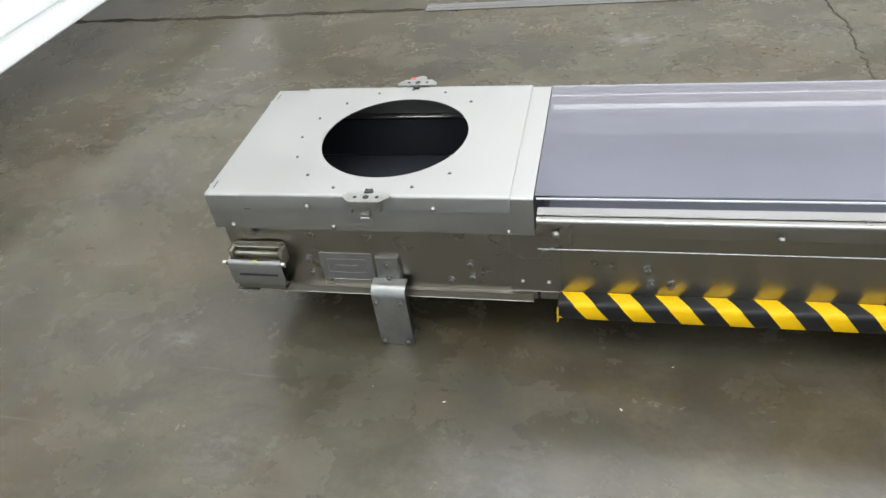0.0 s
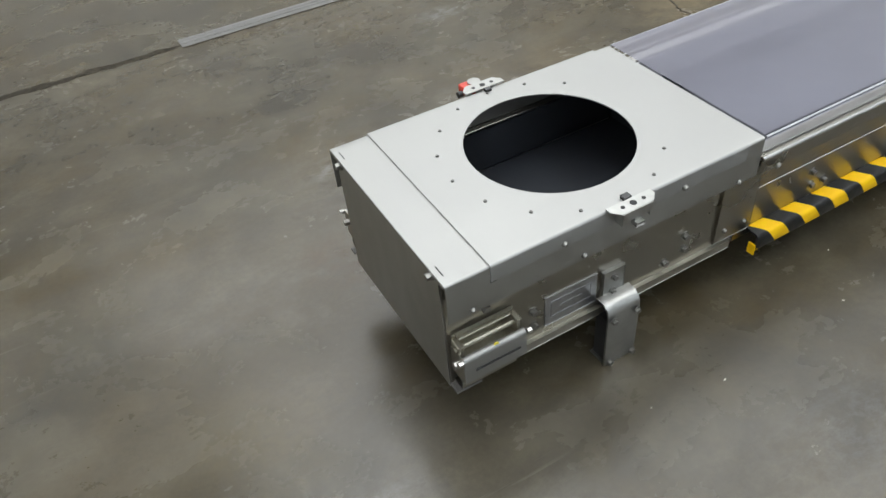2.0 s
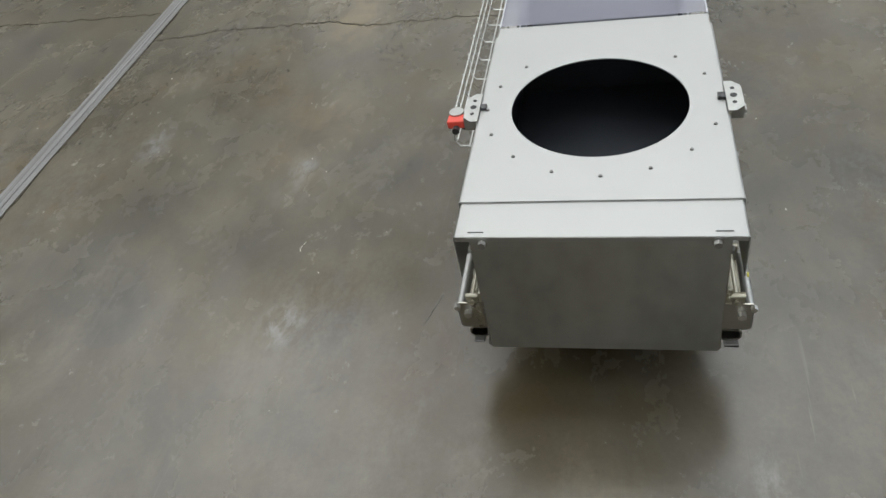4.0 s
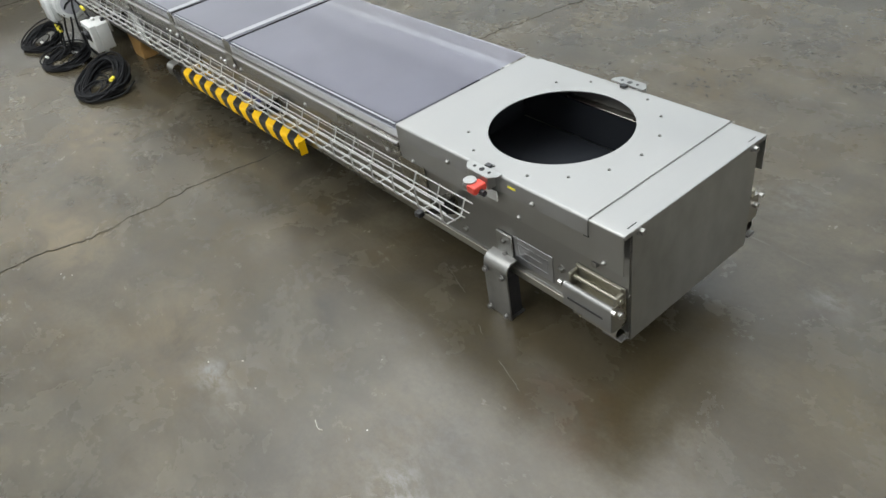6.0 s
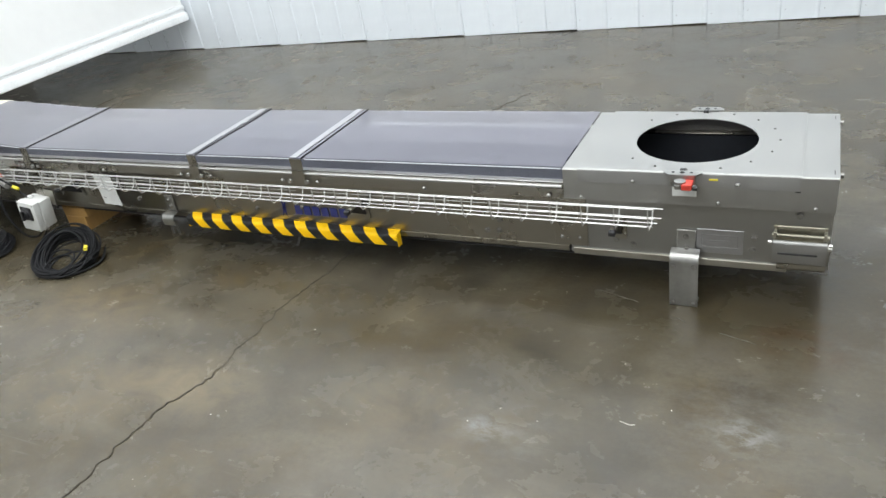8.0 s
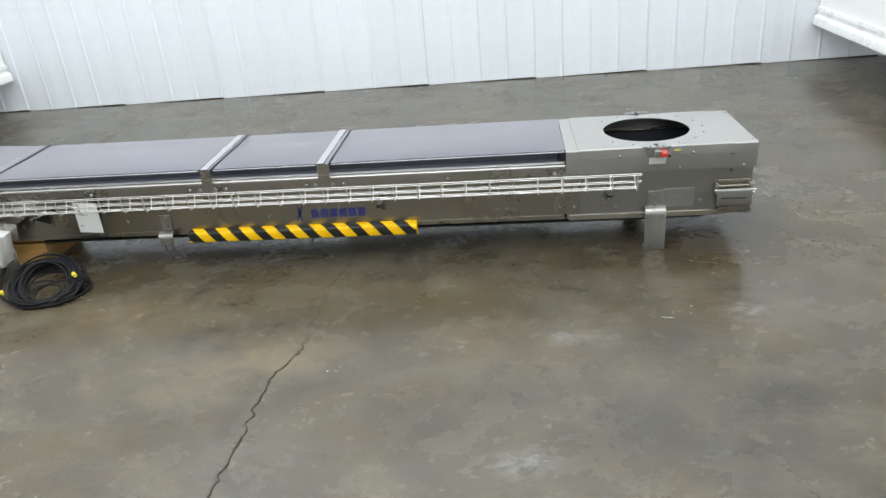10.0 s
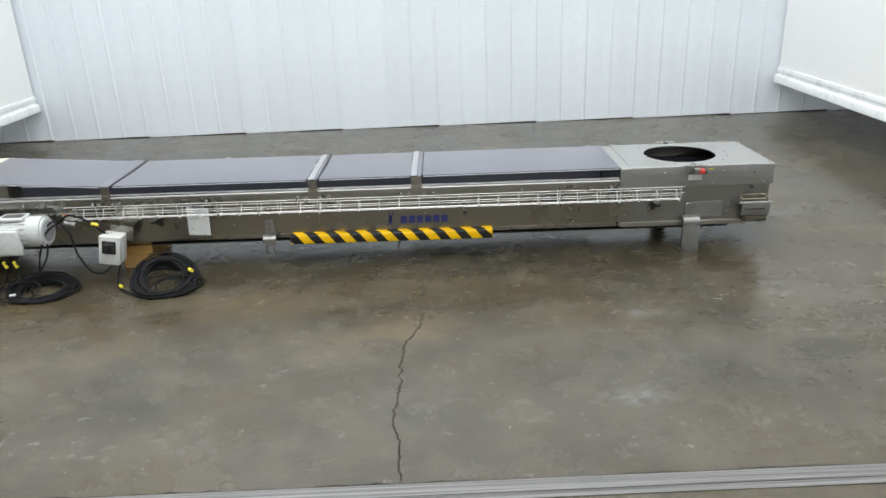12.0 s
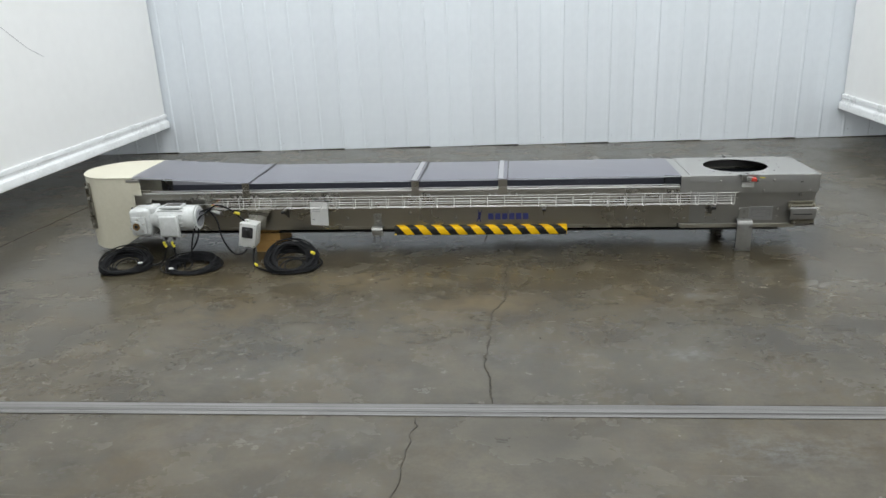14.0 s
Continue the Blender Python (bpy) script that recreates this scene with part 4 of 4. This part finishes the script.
rows = []
for y, z, x in ((0.0290, 0.1792, -1.624), (-0.0066, 0.1762, -1.612), (-0.0130, 0.1718, -1.606), (-0.0167, 0.1632, -1.596), (-0.0172, 0.150, -1.582)):
    rows.append((bm.verts.new((x, y, z)), bm.verts.new((-1.572, y, z))))
for u, w in zip(rows, rows[1:]):
    bm.faces.new((u[0], u[1], w[1], w[0]))
part("end_patch", bm, "yellow", gb_end)
part("end_cap", block(-1.5718, -0.0150, 0.1195, -1.5695, 0.016, 0.1765), "yellow", gb_end)
part("end_flap", block(-0.9015, sy(-0.014, True), 0.110, -0.8985, sy(0.006, True), 0.142, 0.001, 1), "yellow", gu, "yellow end flap hanging loose")

# print, papers and stickers on the side
mark = thing("printed_mark", "dark blue printed maker's mark on the brushed steel side", "mark", TILT)
for k, (x, lean) in enumerate(((-2.167, 1), (-2.135, -1))):
    bm = bmesh.new()
    prev = None
    for i in range(11):
        u = i / 10 * 2 - 1
        xc, w = x + lean * 0.014 * (1 - u * u) + 0.006 * u, 0.006 * (1 - abs(u)) + 0.0012
        q = [bm.verts.new((xc + d, 0.0262, 0.240 + 0.044 * u)) for d in (-w, w)]
        if prev:
            bm.faces.new((prev[0], prev[1], q[1], q[0]))
        prev = q
    part("swoosh", bm, "blue", mark)
for i in range(6):
    x = -2.092 + i * 0.0465
    part("bar", block(x, 0.0262, 0.214, x + 0.036, 0.0292, 0.256), "blue", mark)
paper = thing("paper_sheet", "white printed paper taped to the conveyor side behind the tray", "paper", TILT)
bm = block(-0.062, -0.0006, -0.085, 0.062, 0.0006, 0.085)
pp = part("sheet", bm, "paper", paper)
pp.matrix_basis = pose(-3.243, 0.014, 0.270, 5, 4, 0)
for a, z in ((0.02, -0.048), (0.05, 0.03), (0.055, 0.015)):
    o = part("print_bar", block(-0.05, -0.0014, z, -0.05 + a, -0.0007, z + 0.004), "grey_ink", pp)
for x, y, z in ((-0.066, 0.5335, 0.372), (-0.092, 0.5845, 0.2895)):
    part("paint_dot", rod((x, y - 0.001, z), (x, y + 0.0012, z), 0.006, n=12), "tag", conveyor, "small yellow paint dot")
part("sticker", block(-0.366, -0.0046, 0.480, -0.338, -0.0036, 0.486), "tag", conveyor, "small yellow sticker")
part("label_plate", block(-0.478, -0.014, 0.424, -0.402, -0.010, 0.455, 0.001, 1), "plastic", conveyor, "small white label plate below the switch")

# red safety switch on the near latch
switch = thing("safety_switch", "small red plastic safety switch with a round grey cap", "switch", TILT)
part("body", block(-0.440, -0.080, 0.476, -0.408, -0.037, 0.498, 0.004), "red", switch, "red plastic body")
part("back_half", block(-0.462, -0.076, 0.476, -0.4405, -0.039, 0.494, 0.004), "zinc", switch)
part("cap", rod((-0.446, -0.060, 0.497), (-0.446, -0.060, 0.502), 0.018, n=20), "zinc", switch, "round grey cap")
part("gland", rod((-0.408, -0.058, 0.478), (-0.394, -0.058, 0.478), 0.009, n=10), "black_plastic", switch)

# ---- wire cable tray ----
tray = thing("wire_cable_tray", "long galvanised wire basket cable tray along the conveyor side", "cable tray", TILT)
TX0, TX1 = -3.930, -0.522
YO, YI = -0.100, -0.018
for y, z, past in ((YO, 0.413, 0.0), (YO, 0.379, 0.0), (YO + 0.002, 0.346, -0.022), (-0.066, 0.330, -0.010), (-0.040, 0.330, 0.0), (-0.030, 0.345, 0.012), (YI, 0.374, 0.016)):
    part("long_wire", tube([(TX0, y, z), (TX1 + past, y, z)], 0.0022, 6), "wire", tray, smooth=True)
RUNG = 0.1108
rung = None
for i in range(31):
    x = TX1 - 0.018 - i * RUNG
    if rung is None:
        rung = part("cross_wire", tube([(0, YO - 0.003, 0.416), (0, YO - 0.003, 0.346), (0, YO + 0.008, 0.330), (0, -0.046, 0.326), (0, -0.036, 0.334), (0, YI + 0.003, 0.377)], 0.0024, 6), "wire", tray)
        rung.location = (x, 0, 0)
    else:
        twin(rung, x, 0, 0)
for x in (-0.66, -1.725, -3.46):
    br = part("tray_bracket", join(block(x - 0.012, -0.096, 0.311, x + 0.012, 0.029, 0.318, 0.001, 1), block(x - 0.020, 0.024, 0.222, x + 0.020, 0.029, 0.318)), "body", tray, "bent steel tray bracket")
    part("clamp", block(x - 0.012, -0.108, 0.304, x + 0.012, -0.086, 0.322, 0.004), "black_plastic", br, "black clamp")
    bm = bmesh.new()
    tri = [(-0.090, 0.311), (0.024, 0.311), (0.024, 0.240)]
    a = [bm.verts.new((x - 0.003, y, z)) for y, z in tri]
    b = [bm.verts.new((x + 0.003, y, z)) for y, z in tri]
    bm.faces.new(a)
    bm.faces.new(b[::-1])
    for i in range(3):
        bm.faces.new((a[i], b[i], b[(i + 1) % 3], a[(i + 1) % 3]))
    part("web", bm, "black_plastic", br)

# ---- drive motor ----
motor = thing("gear_motor", "white enamelled gear motor bolted to the drive end", "motor", TILT @ pose(0.070, 0, 0.006))
MY, MZ = -0.105, 0.258
gb = part("gearbox", join(block(-4.575, -0.175, 0.170, -4.430, -0.012, 0.355, 0.022, 3), block(-4.560, -0.186, 0.185, -4.455, -0.170, 0.310, 0.010), block(-4.470, -0.15, 0.27, -4.40, -0.03, 0.368, 0.02, 3)), "enamel", motor, "white cast gearbox", True)
for i in range(6):
    a = math.pi / 3 * i + 0.3
    part("bolt", rod((-4.520 + 0.050 * math.cos(a), -0.186, 0.246 + 0.050 * math.sin(a)), (-4.520 + 0.050 * math.cos(a), -0.193, 0.246 + 0.050 * math.sin(a)), 0.006, n=6), "bright", gb)
part("shaft_ring", join(rod((-4.520, -0.184, 0.246), (-4.520, -0.197, 0.246), 0.036, n=28, bevel=0.002)), "enamel", gb, smooth=True)
part("hollow_shaft", join(rod((-4.520, -0.196, 0.246), (-4.520, -0.200, 0.246), 0.025, n=24)), "brass", gb, "brown bronze hollow shaft end")
part("shaft_bore", rod((-4.520, -0.1995, 0.246), (-4.520, -0.2010, 0.246), 0.012, n=20), "gap", gb)
part("neck", join(rod((-4.435, MY, MZ + 0.022), (-4.385, MY, MZ + 0.022), 0.062, n=28), rod((-4.392, MY, MZ + 0.022), (-4.380, MY, MZ + 0.022), 0.078, n=28)), "enamel", motor, smooth=True)
stator = part("stator", rod((-4.382, MY, MZ + 0.022), (-4.19, MY, MZ + 0.022), 0.080, n=40, bevel=0.004), "enamel", motor, smooth=True)
for i in range(18):
    a = 2 * math.pi * i / 18
    bm = block(-4.375, -0.003, 0.076, -4.20, 0.003, 0.087, 0.001, 1)
    bm.transform(Matrix.Translation((0, MY, MZ + 0.022)) @ Matrix.Rotation(a, 4, "X"))
    part("fin", bm, "enamel", stator)
part("fan_cowl", join(rod((-4.205, MY, MZ + 0.022), (-4.110, MY, MZ + 0.022), 0.086, n=40, bevel=0.012)), "enamel", motor, smooth=True)
part("cowl_grille", rod((-4.1105, MY, MZ + 0.022), (-4.1085, MY, MZ + 0.022), 0.058, n=32), "grey_ink", motor)
tb = part("terminal_box", join(block(-4.350, -0.222, 0.180, -4.225, -0.165, 0.322, 0.012, 3), block(-4.356, -0.206, 0.174, -4.219, -0.198, 0.328, 0.004)), "enamel", motor, "square white terminal box", True)
part("top_cover", block(-4.352, MY - 0.055, MZ + 0.098, -4.215, MY + 0.05, MZ + 0.114, 0.006), "enamel", motor)
part("top_slot", block(-4.335, MY - 0.030, MZ + 0.1140, -4.225, MY + 0.03, MZ + 0.1152), "dark_steel", motor)
for x in (-4.325, -4.268):
    part("gland", rod((x, -0.195, 0.180), (x, -0.195, 0.155), 0.011, n=10), "black_plastic", tb)

# ---- isolator switch ----
isolator = thing("isolator_switch", "light grey isolator box with black rotary handle on a bracket", "switch box", TILT @ pose(-3.739, -0.065, 0.004, 0, 10, 4))
bx = part("box", join(block(-0.058, -0.090, 0.088, 0.056, -0.050, 0.252, 0.006), block(-0.053, -0.052, 0.092, 0.060, 0.020, 0.248, 0.006)), "plastic", isolator, smooth=True)
part("handle_plate", block(-0.040, -0.0945, 0.152, 0.034, -0.0895, 0.228, 0.003, 1), "black_plastic", bx, "square black handle plate")
part("handle_ring", rod((-0.003, -0.094, 0.190), (-0.003, -0.0995, 0.190), 0.034, n=32, bevel=0.002), "knob_grey", bx, "dark grey ring round the handle", True)
part("rotary_handle", join(rod((-0.003, -0.099, 0.190), (-0.003, -0.112, 0.190), 0.027, n=28, bevel=0.003), block(-0.010, -0.126, 0.162, 0.004, -0.108, 0.218, 0.004)), "black_plastic", bx, "black rotary handle")
for x, z in ((-0.048, 0.098), (0.046, 0.098), (-0.048, 0.242), (0.046, 0.242)):
    part("screw", rod((x, -0.0898, z), (x, -0.0915, z), 0.004, n=10), "screw_steel", bx)
part("print_bar", block(-0.010, -0.0886, 0.118, 0.024, -0.0878, 0.126), "tag", bx)
part("print_bar", block(-0.024, -0.0886, 0.118, -0.014, -0.0878, 0.125), "grey_ink", bx)
for x in (-0.03, 0.025):
    part("gland", join(rod((x, -0.03, 0.090), (x, -0.03, 0.066), 0.013, n=12), rod((x, -0.03, 0.084), (x, -0.03, 0.078), 0.017, n=6)), "plastic", bx)
part("top_gland", rod((-0.02, -0.03, 0.240), (-0.02, -0.03, 0.262), 0.012, n=12), "plastic", bx)
part("bracket", join(block(-0.03, 0.018, 0.200, 0.095, 0.024, 0.290), block(-0.03, 0.018, 0.284, 0.095, 0.096, 0.290)), "body", isolator, "bent steel hanging bracket")

# ---- timber block under the frame ----
tagged(part("timber_block", join(block(-3.735, 0.06, 0.0, -3.585, 0.42, 0.085, 0.003, 1), block(-3.735, 0.06, 0.0855, -3.555, 0.42, 0.166, 0.003, 1)), "wood"), "rough brown timber block propping the conveyor up", "timber block")


# ---- cables ----
def coil(name, x, y, r, loops, height, squash, turn, seed, label, tags=(), lean=0.05, pale=(), stray=()):
    """A loosely wound coil of black cable lying on the floor. lean: how far its back is piled up; stray: small loose loops (dx, dy, r)."""
    rng = random.Random(seed)
    root = thing(name, label, "cable coil", None, "cable coils")
    pts = []
    n = 30
    shift = (0.0, 0.0)
    for k in range(loops):
        rr = r * (1.02 - 0.34 * rng.random() ** 1.6)
        aim = (rng.uniform(-0.022, 0.022), rng.uniform(-0.018, 0.018))
        base, back = 0.006 + height * k / max(loops - 1, 1) * rng.uniform(0.4, 1.0), lean * rng.uniform(0.45, 1.0)
        sag, wave = rng.uniform(0.0, 0.010), rng.uniform(0, 6.28)
        for i in range(n):
            a, f = 2 * math.pi * i / n, i / n
            ox, oy = shift[0] + (aim[0] - shift[0]) * f, shift[1] + (aim[1] - shift[1]) * f
            u, v = rr * math.cos(a) + ox, rr * squash * math.sin(a) + oy
            c, s = math.cos(turn), math.sin(turn)
            z = base * (0.45 + 0.55 * (0.5 + 0.5 * math.sin(a))) + back * (0.5 + 0.5 * math.sin(a)) ** 1.5 + sag * math.sin(2 * a + wave)
            pts.append((x + u * c - v * s, y + u * s + v * c, max(z, 0.0055)))
        shift = aim
    part("winding", tube(smooth_line(pts, 2), 0.0048, 7), "cable", root, smooth=True)
    for dx, dy, rad in stray:
        ring = [(x + dx + rad * math.cos(2 * math.pi * i / 24), y + dy + rad * 0.8 * math.sin(2 * math.pi * i / 24), 0.014 + 0.045 * (0.5 + 0.5 * math.sin(2 * math.pi * i / 24))) for i in range(24)]
        part("loose_loop", tube(ring, 0.0048, 7, True), "cable", root, smooth=True)
    for (tx, ty, tz, ta) in tags:
        part("tag", rod((tx - 0.018 * math.cos(ta), ty - 0.018 * math.sin(ta), tz), (tx + 0.018 * math.cos(ta), ty + 0.018 * math.sin(ta), tz), 0.0095, n=10), "tag", root, "yellow cable tag")
    for tx, ty, tz in pale:
        part("tag", rod((tx - 0.014, ty, tz), (tx + 0.014, ty + 0.006, tz), 0.0075, n=10), "plastic", root, "white cable tag")
    return root


coil("cable_coil", -4.535, -0.265, 0.155, 30, 0.055, 0.80, 0.2, 1, "coil of black cable with a white tag below the motor", (), 0.085, ((-4.41, -0.30, 0.055),), ((0.02, -0.02, 0.075), (0.0, 0.01, 0.095)))
coil("cable_coil", -4.065, -0.262, 0.172, 24, 0.040, 0.80, -0.1, 2, "slack coil of black cable with a white tag on the floor", (), 0.035, ((-4.18, -0.345, 0.03),), ((-0.09, -0.05, 0.105),))
coil("cable_coil", -3.385, -0.245, 0.160, 40, 0.060, 0.86, 0.3, 3, "thick coil of black cable on the floor by the timber block", ((-3.245, -0.225, 0.090, -0.8),), 0.105, (), ((0.03, -0.085, 0.085), (0.075, -0.06, 0.105), (-0.02, -0.06, 0.11)))
for pts, label, tags in (
        ([(-3.252, -0.12, 0.03), (-3.192, -0.22, 0.012), (-3.252, -0.36, 0.010), (-3.412, -0.40, 0.010), (-3.552, -0.33, 0.010), (-3.642, -0.25, 0.015), (-3.677, -0.16, 0.055), (-3.684, -0.10, 0.085)], "black cable from the isolator to the coil", ((-3.630, -0.255, 0.02, -0.9),)),
        ([(-3.982, -0.10, 0.35), (-3.902, -0.115, 0.395), (-3.812, -0.11, 0.36), (-3.752, -0.10, 0.30), (-3.727, -0.095, 0.27)], "black cable from the tray into the isolator", ((-3.775, -0.105, 0.335, -0.3),)),
        ([(-3.972, -0.10, 0.36), (-3.912, -0.13, 0.30), (-3.882, -0.15, 0.18), (-3.832, -0.14, 0.07), (-3.782, -0.11, 0.045), (-3.739, -0.095, 0.075)], "black cable looping under the isolator", ()),
        ([(-3.972, -0.06, 0.355), (-4.032, -0.14, 0.31), (-4.072, -0.18, 0.20), (-4.100, -0.20, 0.07), (-4.140, -0.22, 0.02), (-4.100, -0.30, 0.012)], "black cable hanging from the tray to the floor", ()),
        ([(-3.972, -0.05, 0.360), (-4.042, -0.11, 0.33), (-4.052, -0.15, 0.18), (-4.130, -0.19, 0.06), (-4.220, -0.26, 0.012)], "black cable hanging beside the motor", ()),
        ([(-4.265, -0.195, 0.16), (-4.270, -0.20, 0.10), (-4.300, -0.22, 0.03), (-4.370, -0.28, 0.02)], "black motor cable hanging to the floor", ((-4.270, -0.196, 0.150, 1.2),)),
        ([(-4.208, -0.195, 0.16), (-4.205, -0.20, 0.10), (-4.180, -0.23, 0.03), (-4.140, -0.28, 0.02)], "black motor cable hanging to the floor", ((-4.213, -0.196, 0.150, 1.2),))):
    c = thing("cable", label, "cable", None)
    part("sheath", tube(smooth_line(pts, 7), 0.0056, 8), "cable", c, smooth=True)
    for tx, ty, tz, ta in tags:
        d = Vector((math.cos(ta) * 0.02, 0, -0.02 * math.sin(abs(ta)))) if tz > 0.05 else Vector((0.016 * math.cos(ta), 0.016 * math.sin(ta), 0))
        part("tag", rod(Vector((tx, ty, tz)) - d, Vector((tx, ty, tz)) + d, 0.009, n=10), "tag", c, "yellow cable tag")
cl = thing("cable_gland_cluster", "grey connectors with red and yellow leads at the tray end", "connector", TILT @ pose(0.05, 0, 0))
part("connector", join(rod((-4.02, -0.05, 0.31), (-3.95, -0.07, 0.30), 0.016, n=12), rod((-4.03, -0.03, 0.335), (-3.97, -0.06, 0.335), 0.012, n=12)), "cast", cl, smooth=True)
part("tray_plate", block(-4.09, 0.010, 0.325, -3.98, 0.028, 0.385, 0.003), "body", cl)
part("lead", tube(smooth_line([(-4.03, -0.03, 0.348), (-4.01, -0.06, 0.356), (-3.98, -0.07, 0.352)]), 0.003), "tag", cl, "short yellow lead")
part("lead", tube(smooth_line([(-4.02, -0.03, 0.345), (-4.0, -0.07, 0.366), (-3.97, -0.06, 0.35)]), 0.003), "red", cl, "short red lead")

# ---- crumbs on the floor ----
rng = random.Random(21)
bm = bmesh.new()
spots = [(-0.753, -0.708), (-0.961, -0.762), (-0.862, -0.02), (-0.385, -0.564), (-1.333, -0.879), (-1.784, -0.935), (-1.85, -1.295), (-0.561, -0.386), (-1.447, -0.183), (-1.736, -0.457),
         (-1.067, 0.756), (-0.62, 0.777), (-0.417, 0.744), (-1.197, 0.604), (-1.849, -1.252), (-1.829, -0.964), (-1.88, -1.275), (-3.925, -0.887)]
spots += [(rng.uniform(-4.5, 1.2), rng.uniform(-2.6, 1.4)) for _ in range(8)]
for x, y in spots:
    k = rng.uniform(0.0012, 0.0025)
    r = bmesh.ops.create_icosphere(bm, subdivisions=1, radius=k)
    a = rng.uniform(0, 3.1)
    st = rng.choice((1.0, 1.2, 2.4))
    for v in r["verts"]:
        u, w = v.co.x * st, v.co.y
        v.co = (x + u * math.cos(a) - w * math.sin(a), y + u * math.sin(a) + w * math.cos(a), max(v.co.z * 0.6 + k * 0.5, 0.0003))
tagged(part("floor_crumbs", bm, "bit"), "scattered pale crumbs and chips on the floor", "debris", kind="stuff")
bm = tube(smooth_line([(-0.52, -0.645, 0.002), (-0.49, -0.655, 0.003), (-0.475, -0.650, 0.002)]), 0.0009)
tagged(part("floor_sliver", bm, "bit"), "thin pale sliver lying on the floor", "debris", kind="stuff")
